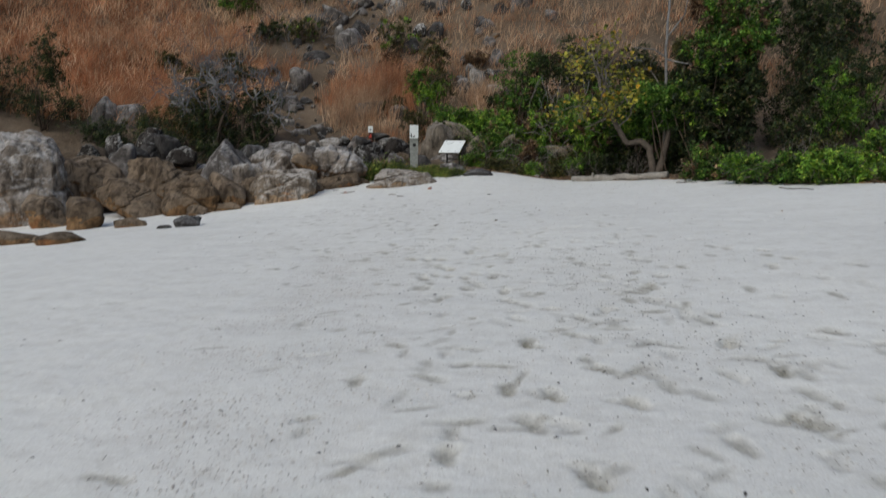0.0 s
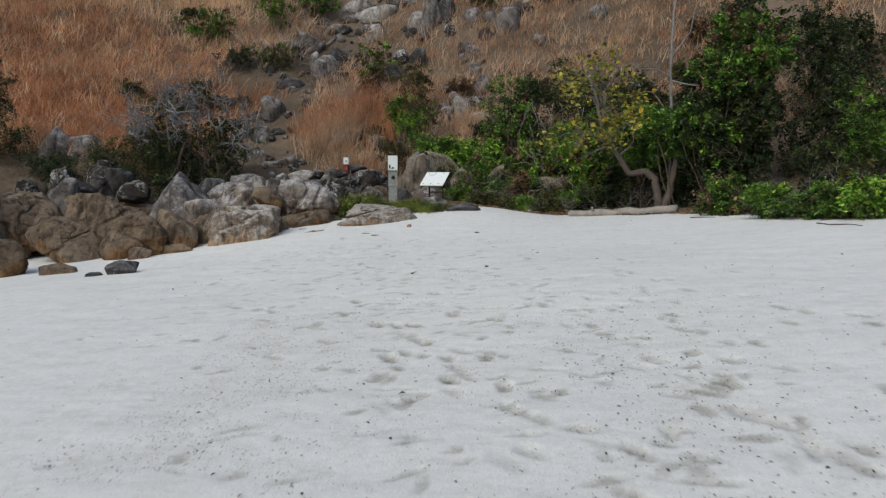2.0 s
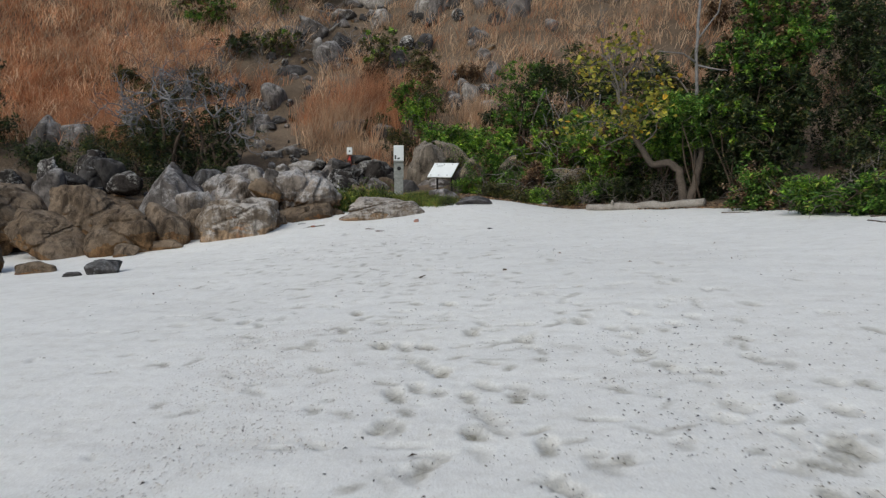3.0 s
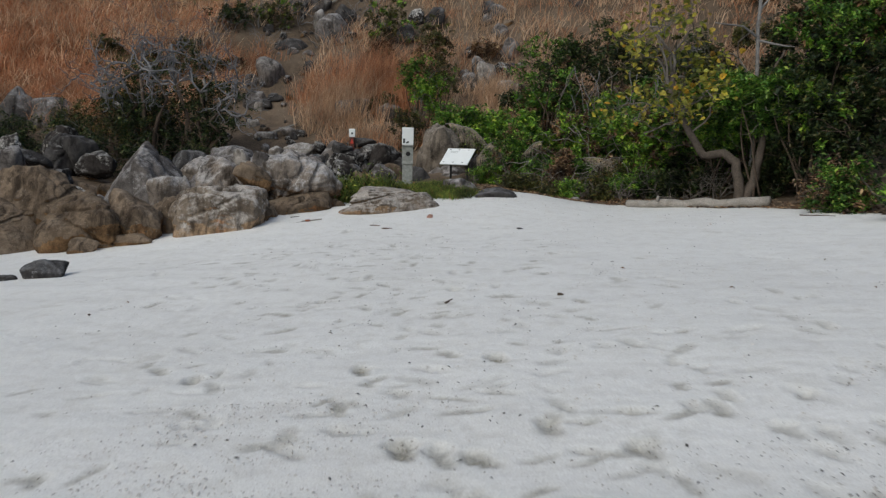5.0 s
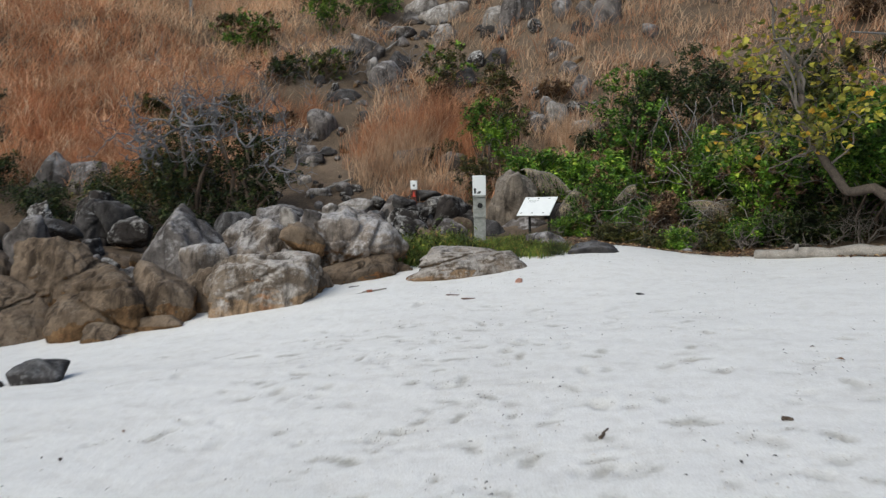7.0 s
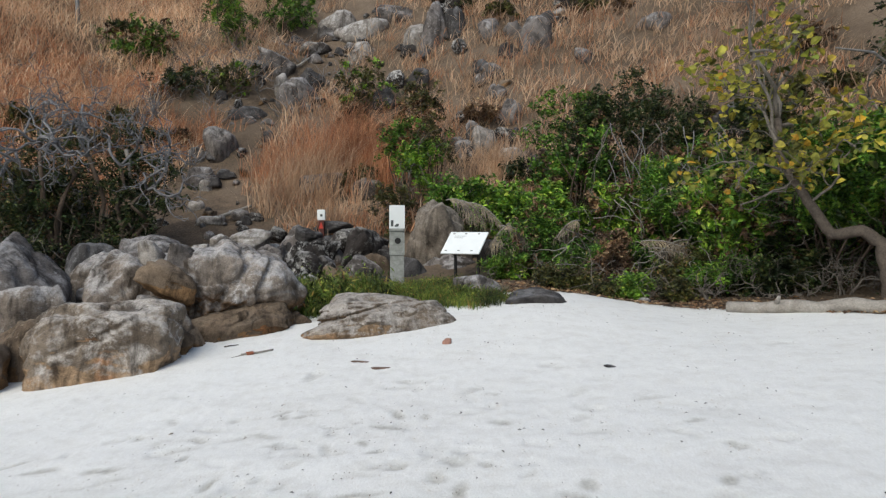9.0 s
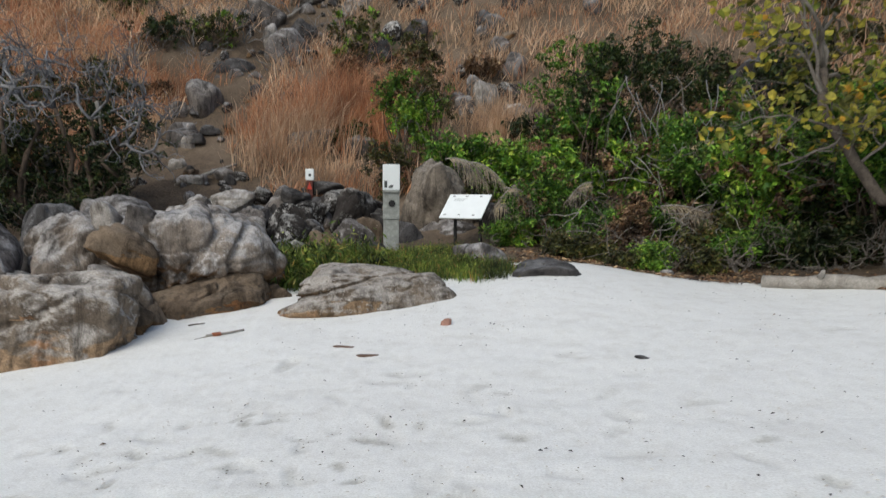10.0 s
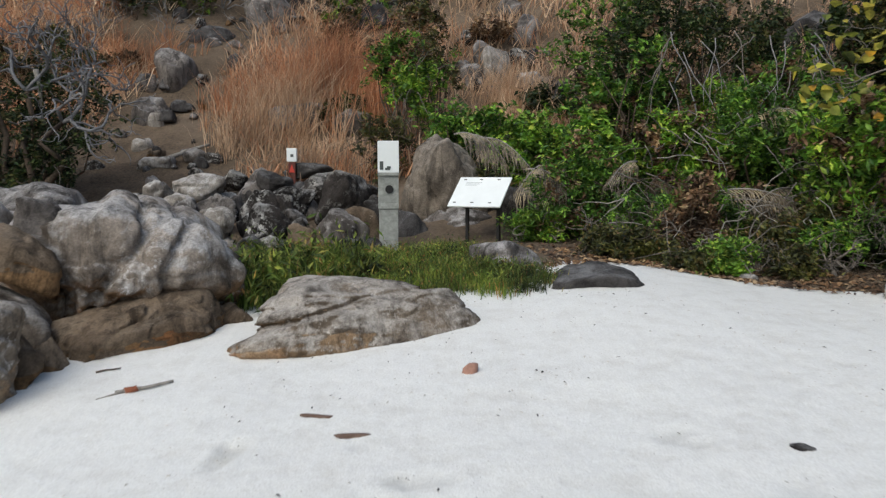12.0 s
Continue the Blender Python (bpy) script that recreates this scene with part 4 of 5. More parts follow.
bush(-6.70, 29.20, 0.75, 3.20, 1.92, 2.5, 104, "dark", 1500, size=0.09, label="olive-brown dry bush among the rocks", bare=30)
bush(-6.54, 30.30, 1.10, 2.67, 1.87, 2.7, 105, "dark", 1000, size=0.09, label="olive-brown dry bush among the rocks", lift=0.27)
bush(-9.79, 40.70, 7.04, 2.56, 2.30, 1.93, 106, "green", 1500, size=0.13, label="leafy green bush tangled with vines", accent="brown")
bush(-6.54, 41.09, 7.60, 2.74, 2.20, 2.34, 107, "green", 1350, size=0.13, label="leafy green bush tangled with vines", accent="bright", narrow=0.3)
bush(-5.01, 43.64, 8.95, 2.78, 2.22, 2.21, 108, "green", 1200, size=0.13, label="leafy green bush tangled with vines")
bush(-1.67, 37.56, 5.22, 2.00, 1.40, 1.73, 109, "olive", 1050, size=0.11, label="olive-brown dry bush among the rocks", accent="bright")
bush(-0.54, 31.20, 1.89, 1.21, 0.84, 2.56, 110, "green", 900, size=0.09, label="leafy green bush tangled with vines", accent="brown", lift=0.36)
bush(0.18, 31.60, 2.13, 1.23, 0.86, 2.18, 111, "olive", 900, size=0.09, label="olive-brown dry bush among the rocks", accent="bright", narrow=0.3, lift=0.39)
bush(-0.75, 29.60, 1.27, 1.02, 0.61, 1.64, 112, "olive", 525, size=0.09, label="olive-brown dry bush among the rocks")
bush(1.26, 28.60, 1.16, 2.05, 1.44, 1.39, 113, "bright", 1200, size=0.10, label="bright green leafy bush at the sand's edge", accent="bright")
bush(3.10, 28.40, 1.31, 2.27, 1.36, 2.62, 114, "green", 1650, size=0.10, label="leafy green bush tangled with vines", accent="brown")
bush(3.96, 29.00, 1.61, 2.12, 1.27, 3.31, 115, "dark", 1350, size=0.09, label="dark green dense bush on the slope", lift=0.21)
bush(4.63, 26.60, 0.93, 2.34, 1.40, 2.01, 116, "green", 1800, size=0.10, label="leafy green bush tangled with vines")
bush(5.40, 25.60, 0.80, 1.71, 1.03, 1.36, 117, "bright", 1500, size=0.11, label="bright green leafy bush at the sand's edge", accent="bright")
bush(1.79, 26.20, 0.55, 1.57, 0.78, 1.34, 118, "green", 1200, size=0.09, label="leafy green bush tangled with vines", accent="brown")
bush(2.98, 25.20, 0.40, 1.56, 0.78, 1.08, 119, "green", 1350, size=0.09, label="leafy green bush tangled with vines", accent="bright", narrow=0.3)
bush(4.19, 24.40, 0.33, 1.30, 0.65, 0.88, 120, "olive", 1050, size=0.09, label="olive-brown dry bush among the rocks")
bush(5.99, 29.50, 2.43, 2.20, 1.32, 1.80, 121, "dark", 1200, size=0.09, label="dark green dense bush on the slope", bare=30)
bush(6.16, 24.80, 0.75, 2.14, 1.29, 1.37, 122, "green", 1650, size=0.11, label="leafy green bush tangled with vines", accent="brown")
bush(1.29, 26.00, 0.50, 0.70, 0.42, 0.48, 123, "bright", 525, size=0.10, label="bright green leafy bush at the sand's edge", accent="bright", narrow=0.3, bare=0)
bush(7.49, 26.50, 1.62, 2.24, 1.35, 1.94, 124, "green", 1350, size=0.11, label="leafy green bush tangled with vines")
bush(6.06, 23.60, 0.45, 2.12, 1.48, 2.46, 125, "green", 1350, size=0.11, label="leafy green bush tangled with vines", accent="bright", lift=0.37)
bush(7.97, 22.40, 0.59, 2.77, 2.22, 5.31, 126, "green", 2250, size=0.13, label="bright green leafy bush at the sand's edge", accent="brown", lift=0.48)
# dark leaf colour here carries the shade under the tree canopy
bush(7.83, 22.00, 0.58, 2.36, 1.65, 3.30, 127, "dark", 2250, size=0.12, label="dark green dense bush on the slope")
bush(11.63, 26.00, 2.55, 2.20, 1.76, 3.88, 128, "dark", 1650, size=0.11, label="dark green dense bush on the slope", lift=0.21)
bush(10.37, 23.00, 1.26, 2.76, 1.93, 2.19, 129, "dark", 1500, size=0.10, label="dark green dense bush on the slope")
bush(6.50, 19.20, 0.46, 1.19, 0.83, 0.89, 130, "green", 750, size=0.10, label="leafy green bush tangled with vines", accent="brown")
bush(6.90, 17.70, 0.49, 1.31, 1.05, 0.70, 131, "green", 750, size=0.11, label="leafy green bush tangled with vines", accent="bright", narrow=0.3)
bush(7.50, 16.90, 0.51, 1.14, 0.91, 0.69, 132, "green", 750, size=0.11, label="leafy green bush tangled with vines")
bush(8.20, 16.20, 0.58, 1.49, 1.20, 0.88, 133, "bright", 1050, size=0.11, label="bright green leafy bush at the sand's edge", accent="bright")
bush(10.20, 16.40, 0.78, 2.06, 1.65, 1.23, 134, "green", 1350, size=0.11, label="leafy green bush tangled with vines", accent="brown")
bush(11.83, 22.50, 1.47, 3.71, 2.97, 3.31, 135, "dark", 1650, size=0.11, label="dark green dense bush on the slope")
bush(0.83, 29.00, 1.23, 1.63, 0.98, 1.46, 140, "green", 750, size=0.10, label="leafy green bush tangled with vines", lift=0.33)
bush(2.50, 27.20, 0.87, 1.26, 0.76, 1.69, 141, "bright", 1050, size=0.12, label="bright green leafy bush at the sand's edge", accent="bright")
bush(3.79, 26.80, 0.86, 1.44, 0.86, 1.67, 142, "bright", 1050, size=0.12, label="bright green leafy bush at the sand's edge", accent="brown")
bush(6.23, 27.60, 1.68, 1.64, 0.98, 1.37, 143, "green", 1050, size=0.11, label="leafy green bush tangled with vines", accent="bright", narrow=0.3)
bush(7.57, 28.60, 2.62, 1.63, 0.98, 1.95, 144, "olive", 900, size=0.10, label="olive-brown dry bush among the rocks")
bush(-7.69, 28.90, 0.69, 2.98, 1.79, 2.5, 145, "dark", 1300, size=0.09, label="olive-brown dry bush among the rocks", bare=30)
bush(4.73, 24.40, 0.38, 1.76, 1.06, 2.00, 146, "bright", 900, size=0.12, label="bright green leafy bush at the sand's edge", accent="brown", lift=0.31)
bush(6.02, 24.00, 0.52, 1.86, 1.31, 2.71, 147, "green", 1050, size=0.12, label="leafy green bush tangled with vines", accent="bright", narrow=0.3, lift=0.50)
# leaves coloured dark for the shaded hollow under the trees
bush(7.21, 23.60, 0.69, 1.55, 1.09, 3.23, 148, "dark", 1200, size=0.12, label="dark green dense bush on the slope", lift=0.32)
bush(-0.27, 30.60, 1.71, 1.14, 0.69, 1.87, 149, "bright", 675, size=0.10, label="bright green leafy bush at the sand's edge", accent="bright", lift=0.36)
# dark leaves again stand in for canopy shade
bush(9.52, 21.00, 0.75, 1.84, 1.29, 1.61, 150, "dark", 1050, size=0.10, label="dark green dense bush on the slope")
bush(3.35, 30.00, 1.93, 1.90, 1.14, 2.95, 160, "green", 1350, size=0.10, label="leafy green bush tangled with vines", lift=0.33)
bush(5.04, 30.50, 2.51, 2.07, 1.24, 2.80, 161, "dark", 1350, size=0.10, label="dark green dense bush on the slope", lift=0.31)
bush(5.68, 28.20, 1.78, 1.60, 0.96, 1.91, 162, "green", 1350, size=0.10, label="leafy green bush tangled with vines", accent="brown")
bush(7.32, 28.60, 2.54, 1.84, 1.11, 2.16, 163, "dark", 1350, size=0.11, label="dark green dense bush on the slope")
bush(4.55, 28.60, 1.60, 1.28, 0.77, 1.59, 164, "bright", 1050, size=0.11, label="bright green leafy bush at the sand's edge")
bush(9.81, 27.00, 2.51, 3.42, 2.39, 4.77, 165, "dark", 1350, size=0.12, label="dark green dense bush on the slope", lift=0.40)
bush(13.28, 27.50, 3.58, 3.36, 2.35, 3.38, 166, "dark", 1500, size=0.12, label="dark green dense bush on the slope")
bush(10.62, 21.50, 0.93, 2.04, 1.43, 2.76, 167, "green", 1050, size=0.11, label="leafy green bush tangled with vines", accent="bright", narrow=0.3)
bush(2.16, 27.60, 0.96, 1.01, 0.60, 1.75, 168, "bright", 900, size=0.11, label="bright green leafy bush at the sand's edge")
bush(-12.20, 29.60, 1.20, 1.80, 1.20, 1.20, 191, "dark", 700, size=0.08, label="dark green dense bush on the slope")
bush(-10.40, 29.90, 1.30, 1.90, 1.20, 1.30, 192, "olive", 700, size=0.08, label="olive-brown dry bush among the rocks")
bush(-8.90, 27.30, 0.55, 1.50, 0.90, 0.95, 193, "dark", 600, size=0.08, label="dark green dense bush on the slope")
bush(-7.60, 27.20, 0.45, 1.60, 0.90, 0.90, 194, "dark", 600, size=0.08, label="dark green dense bush on the slope")
bush(-6.30, 27.40, 0.45, 1.50, 0.90, 0.95, 195, "dark", 600, size=0.08, label="dark green dense bush on the slope")
bush(-9.60, 31.50, 1.56, 1.73, 1.04, 1.7, 169, "olive", 315, size=0.09, label="olive-brown dry bush among the rocks", lift=0.21)
bush(0.03, 34.00, 3.34, 1.50, 0.90, 2.32, 170, "olive", 675, size=0.10, label="olive-brown dry bush among the rocks", accent="brown", lift=0.26)
bush(4.56, 24.00, 0.35, 1.34, 0.81, 0.64, 171, "green", 1050, size=0.10, label="leafy green bush tangled with vines", accent="bright", narrow=0.3)
# row of dark bushes added to darken the hollow behind the tree trunk
bush(5.47, 24.60, 0.56, 1.63, 0.98, 0.92, 180, "dark", 1200, size=0.09, label="dark green dense bush on the slope")
bush(6.91, 24.80, 0.93, 1.65, 0.99, 0.64, 182, "dark", 1200, size=0.09, label="dark green dense bush on the slope")
bush(7.84, 23.60, 0.83, 1.56, 0.94, 1.08, 184, "dark", 1200, size=0.09, label="dark green dense bush on the slope")
bush(-11.02, 28.20, 0.67, 1.82, 1.09, 1.45, 186, "dark", 750, size=0.08, label="dark green dense bush on the slope")
bush(-9.66, 28.60, 0.69, 1.71, 1.02, 1.58, 188, "dark", 750, size=0.08, label="dark green dense bush on the slope")
bush(-8.37, 31.00, 1.30, 2.43, 1.46, 2.6, 190, "dark", 810, size=0.09, label="olive-brown dry bush among the rocks", lift=0.21)
bush(-10.25, 35.49, 3.44, 1.94, 1.36, 1.4, 210, "olive", 260, size=0.10, label="olive-brown dry bush among the rocks", accent="brown")
bush(-8.70, 36.15, 3.54, 2.31, 1.62, 1.3, 211, "dark", 260, size=0.10, label="dark green dense bush on the slope")
bush(-7.72, 38.55, 5.67, 1.70, 1.19, 1.3, 212, "dark", 300, size=0.11, label="dark green dense bush on the slope")
bush(-6.24, 38.83, 5.85, 2.07, 1.45, 1.34, 213, "olive", 525, size=0.11, label="olive-brown dry bush among the rocks", accent="bright")
bush(-7.85, 36.15, 3.55, 1.86, 1.11, 0.9, 214, "dark", 220, size=0.09, label="dark green dense bush on the slope")
# two dark bushes added to deepen the shade under the tree
bush(5.12, 23.60, 0.38, 0.83, 0.50, 0.63, 215, "dark", 750, size=0.09, label="dark green dense bush on the slope")
bush(5.95, 23.80, 0.47, 1.00, 0.60, 0.61, 216, "dark", 750, size=0.09, label="dark green dense bush on the slope")
bush(6.35, 22.25, 0.45, 1.70, 1.00, 2.95, 218, "green", 1300, size=0.11, label="leafy green bush tangled with vines", lift=0.45, twigs=3)
# dark bush added over bare soil where deep shade lies
bush(6.75, 22.70, 0.45, 1.40, 0.80, 0.95, 220, "dark", 800, size=0.09, label="dark green dense bush on the slope")
bush(7.05, 21.70, 0.48, 1.90, 1.30, 3.30, 219, "dark", 1500, size=0.12, label="leafy green bush tangled with vines", accent="bright", lift=0.28)
# one more dark bush added for the shade under the tree
bush(4.64, 24.00, 0.36, 0.94, 0.47, 0.47, 217, "dark", 600, size=0.09, label="dark green dense bush on the slope")


# ---- more undergrowth along the foot of the slope ----
fill = random.Random(77)
for k in range(34):
    fx = fill.uniform(0.8, 13.5)
    edge = float(np.interp(fx, EDGE_X, EDGE_Y))
    fy = edge + fill.uniform(0.5, 6.5)
    fw = fill.uniform(0.7, 1.5)
    if math.hypot(fx - 0.5, fy - 26.4) < 1.3 or (fx < 1.6 and fy < 27.5) or (4.4 < fx < 7.0 and fy < 24.6):
        continue
    bush(fx, fy, land(fx, fy) - 0.05, fw, fw * 0.8, fill.uniform(0.5, 1.1), 300 + k, fill.choice(("olive", "brown", "green", "bright", "brown")), 220, size=0.1,
         label="low scrubby undergrowth with dry twigs", twigs=7, bare=12)
for k in range(22):
    # sprigs that hug the edge of the sand
    fx = fill.uniform(1.4, 9.5)
    fy = float(np.interp(fx, EDGE_X, EDGE_Y)) + fill.uniform(0.15, 0.7)
    if 3.6 < fx < 6.6:
        continue
    fw = fill.uniform(0.35, 0.8)
    bush(fx, fy, land(fx, fy) - 0.03, fw, fw * 0.8, fill.uniform(0.2, 0.45), 500 + k, fill.choice(("olive", "green", "bright", "brown")), 110, size=0.07,
         label="small leafy sprig at the edge of the sand", twigs=4, bare=6)
for k in range(46):
    # dry scrub between the rocks on the hillside
    fx, fy = fill.uniform(-14, 12), fill.uniform(31, 47)
    if abs(fx - float(np.interp(fy, GULLY_Y, GULLY_X))) < 1.5 or (fx < -7 and k % 3):
        continue
    fw = fill.uniform(0.6, 1.4)
    bush(fx, fy, land(fx, fy) - 0.05, fw, fw, fill.uniform(0.4, 0.9), 400 + k, fill.choice(("olive", "brown", "dark")), 140, size=0.12,
         label="small dry scrub on the grassy hillside", twigs=6, bare=8, group="scrub on the hillside")


# ---- trees ----
def bare_tree(name, foot, label, seed, stems, bark, depth=3, bend=0.5, lift=0.0, fork=3, keep=0.0):
    """A leafless tree: each main stem with its own forks is a part."""
    rng = random.Random(seed)
    root = empty(name, pose(*foot), label, "tree")
    tips = []
    for way, length, radius in stems:
        shapes, t = limbs(rng, (0, 0, -0.1), way, length, radius, depth, bend, fork, lift, keep=keep)
        tips += t
        v, f = join_shapes(shapes)
        mesh_object("limb", v, f, BARK[bark], root, True)
    return root, tips


def at_land(x, y, down=0.05):
    return (x, y, land(x, y) - down)


def crooked_tree(x, y, seed, stems):
    """A dead tree: dark leaning stems that break up into a flat, wide tangle of crooked ash-grey branches."""
    rng = random.Random(seed)
    foot = Vector(at_land(x, y))
    root = empty("dead_tree", pose(*foot), "leafless dead tree with a tangle of crooked ash-grey branches", "tree")
    for dx, dy, up in stems:
        top = Vector((dx, dy, up))
        pts = [top * (i / 5) + Vector((rng.uniform(-0.09, 0.09), rng.uniform(-0.09, 0.09), 0)) * min(i, 3) for i in range(6)]
        v, f = tube(pts, [0.065 - 0.005 * i for i in range(6)], 7)
        mesh_object("trunk", v, f, BARK["brown"], root, True)
        for k in range(3):
            way = (dx + rng.uniform(-0.9, 0.9), rng.uniform(-0.6, 0.2), rng.uniform(0.1, 0.7))
            shapes, _ = limbs(rng, pts[-1], way, rng.uniform(0.75, 1.15), 0.032, 3, 0.8, 3, 0.02, keep=0.14)
            v, f = join_shapes(shapes)
            mesh_object("limb", v, f, BARK["ash"], root, True)
    return root


crooked_tree(-7.7, 28.7, 5, ((-0.8, -0.1, 2.2), (-0.15, -0.2, 2.6), (0.45, -0.1, 2.4)))
crooked_tree(-6.5, 28.9, 6, ((-0.45, -0.2, 2.3), (0.35, -0.2, 2.1), (0.75, -0.3, 1.6)))
for k, (tx, ty, size) in enumerate(((-8.0, 38.5, 0.9), (-6.6, 39.2, 0.8), (-4.4, 38.0, 0.7), (0.6, 30.6, 0.5), (4.8, 28.0, 0.9), (6.2, 27.6, 0.8), (9.0, 20.2, 0.7), (9.6, 19.6, 0.6), (3.9, 27.2, 0.6), (-5.6, 40.6, 0.9), (-4.2, 41.4, 0.9), (-3.0, 40.2, 0.8), (-6.4, 37.6, 0.8), (-2.2, 38.8, 0.7), (-9.8, 36.4, 0.7), (5.2, 25.6, 0.7), (2.4, 25.9, 0.6), (4.2, 24.5, 0.5), (8.2, 18.9, 0.6), (2.7, 24.0, 0.35), (3.3, 23.7, 0.35), (3.0, 24.6, 0.45), (4.0, 23.6, 0.35), (1.9, 24.8, 0.4), (7.6, 19.4, 0.5), (-11.3, 36.7, 1.0), (-10.4, 37.7, 1.0), (-9.4, 37.9, 1.0), (-8.4, 37.9, 1.0), (-10.5, 36.3, 1.0), (-9.4, 36.7, 1.0), (-8.6, 37.3, 1.0), (-7.9, 38.7, 1.0), (-6.9, 38.8, 1.0), (-6.0, 39.2, 1.0), (-12.0, 38.3, 1.0), (-10.9, 39.8, 1.0), (-7.6, 39.6, 1.0), (-5.4, 39.3, 1.0), (5.4, 23.4, 0.45), (5.9, 23.2, 0.5), (6.4, 23.6, 0.5), (4.9, 23.8, 0.45), (1.3, 26.0, 0.4))):
    bare_tree("dry_shrub", at_land(tx, ty), "leafless grey dry shrub", 40 + k,
              [((-0.6, -0.1, 0.8), size, 0.025), ((0.5, -0.2, 0.9), size, 0.025), ((0.0, 0.2, 1.1), size, 0.025), ((0.2, -0.4, 0.7), size * 0.8, 0.02)], "silver" if tx < 1 else "pole", 3 if ty < 30 else 2, 0.6)


def limb_part(root, name, points, r0, r1, bark, label="", rough=0.025):
    base = root.matrix_world.translation
    n = len(points) - 1
    fine = []
    for i in range(n):
        a, b = Vector(points[i]), Vector(points[i + 1])
        for s in range(4):
            wob = Vector(noise.noise_vector(a * 3 + Vector((s, i, 0)))) * rough
            fine.append(a.lerp(b, s / 4) + wob * (0 if i == 0 and s == 0 else min(1.0, 16 * r0)))
    fine.append(Vector(points[-1]))
    m = len(fine) - 1
    v, f = tube([p - base for p in fine], [r0 + (r1 - r0) * (i / m) ** 0.8 for i in range(m + 1)], 9)
    return mesh_object(name, v, f, BARK[bark], root, True, label)


ytree = empty("tree", pose(6.05, 22.3, land(6.05, 22.3)), "grey-barked tree with few large yellowing leaves", "tree")
limb_part(ytree, "trunk", [(6.05, 22.3, 0.35), (6.0, 22.3, 0.8), (5.92, 22.35, 1.25), (5.72, 22.45, 1.42), (5.35, 22.6, 1.36), (5.15, 22.7, 1.75), (4.9, 22.8, 2.15), (4.7, 22.85, 2.55), (4.75, 22.95, 3.0)], 0.11, 0.055, "grey")
limb_part(ytree, "trunk", [(6.08, 22.3, 0.35), (6.3, 22.3, 0.95), (6.45, 22.4, 1.6), (6.5, 22.6, 2.4), (6.7, 22.8, 3.0), (6.95, 22.8, 3.5)], 0.12, 0.018, "grey")
tips_y = []
rng_y = random.Random(63)
for start, way, length, radius in (((4.75, 22.95, 3.0), (-0.4, -0.1, 0.9), 1.2, 0.036), ((4.75, 22.95, 3.0), (0.35, -0.1, 1.0), 1.2, 0.036), ((4.72, 22.85, 2.6), (-1.0, -0.3, 0.6), 1.0, 0.03), ((4.8, 22.8, 2.3), (-0.9, -0.4, 0.2), 0.8, 0.022),
                                   ((4.75, 22.95, 2.9), (0.9, -0.2, 0.6), 1.0, 0.03), ((6.5, 22.6, 2.4), (-0.4, -0.3, 1.0), 1.1, 0.03), ((4.72, 22.85, 2.7), (-0.7, 0.2, 0.9), 1.1, 0.03), ((4.85, 22.8, 2.2), (0.5, -0.5, 0.35), 0.9, 0.022), ((4.9, 22.8, 2.1), (-0.7, -0.5, 0.1), 0.8, 0.02), ((5.1, 22.7, 1.8), (0.7, -0.4, 0.6), 0.9, 0.022)):
    shapes, tips = limbs(rng_y, Vector(start) - ytree.matrix_world.translation, way, length, radius, 3, 0.6, 3, 0.02)
    tips_y += tips
    v, f = join_shapes(shapes)
    mesh_object("limb", v, f, BARK["pole"], ytree, True)
sel = [t for t in tips_y if 1.55 < t.z < 3.9 and t.x < -0.4]
rng_y.shuffle(sel)
v, f = leaves(np.random.default_rng(9), [tuple(t) for t in sel[:210]], 4, 0.15, 0.125, 0.85, ovate=True)
mesh_object("foliage", v, f, LEAF["yellow"], ytree, False, "sparse yellow and lime leaves")

snag = empty("dead_tree", pose(6.5, 23.0, land(6.5, 23.0)), "bare bleached trunk standing among green bushes", "tree")
limb_part(snag, "trunk", [(6.5, 23.0, 0.4), (6.52, 23.0, 2.3), (6.45, 23.0, 4.0), (6.5, 23.0, 5.4), (6.7, 23.1, 6.6)], 0.055, 0.025, "silver")
limb_part(snag, "branch", [(6.47, 23.0, 3.75), (6.1, 22.85, 3.95), (5.5, 22.8, 4.0)], 0.03, 0.012, "silver")
limb_part(snag, "branch", [(6.47, 23.0, 3.7), (6.8, 22.8, 3.6), (7.1, 22.7, 3.55)], 0.03, 0.012, "silver")
limb_part(snag, "branch", [(6.47, 23.0, 4.3), (6.9, 22.9, 4.9), (7.0, 22.9, 5.5)], 0.025, 0.01, "silver")

# ---- fallen wood ----
fallen = empty("fallen_limb", pose(-8.6, 29.0, 2.0), "pale bare limb arching out of the dark bush", "branch")
limb_part(fallen, "limb", [(-9.9, 30.8, 2.75), (-9.1, 30.4, 2.38), (-8.6, 30.2, 2.5), (-8.1, 30.0, 2.48), (-7.7, 29.9, 2.25), (-7.55, 29.9, 1.6)], 0.05, 0.09, "silver")
hang = empty("broken_branch", pose(-6.5, 29.0, 2.9), "short white broken branch hanging in the dead tree", "branch")
limb_part(hang, "stick", [(-6.45, 29.3, 3.15), (-6.38, 29.25, 2.9), (-6.36, 29.25, 2.55)], 0.045, 0.03, "drift")


# ---- grey vines hanging over the bushes ----
vine_rng = random.Random(88)
vines = empty("hanging_vines", pose(4.6, 27.6, 3.0), "tangle of bare grey vines hanging over the dark bush", "vine")
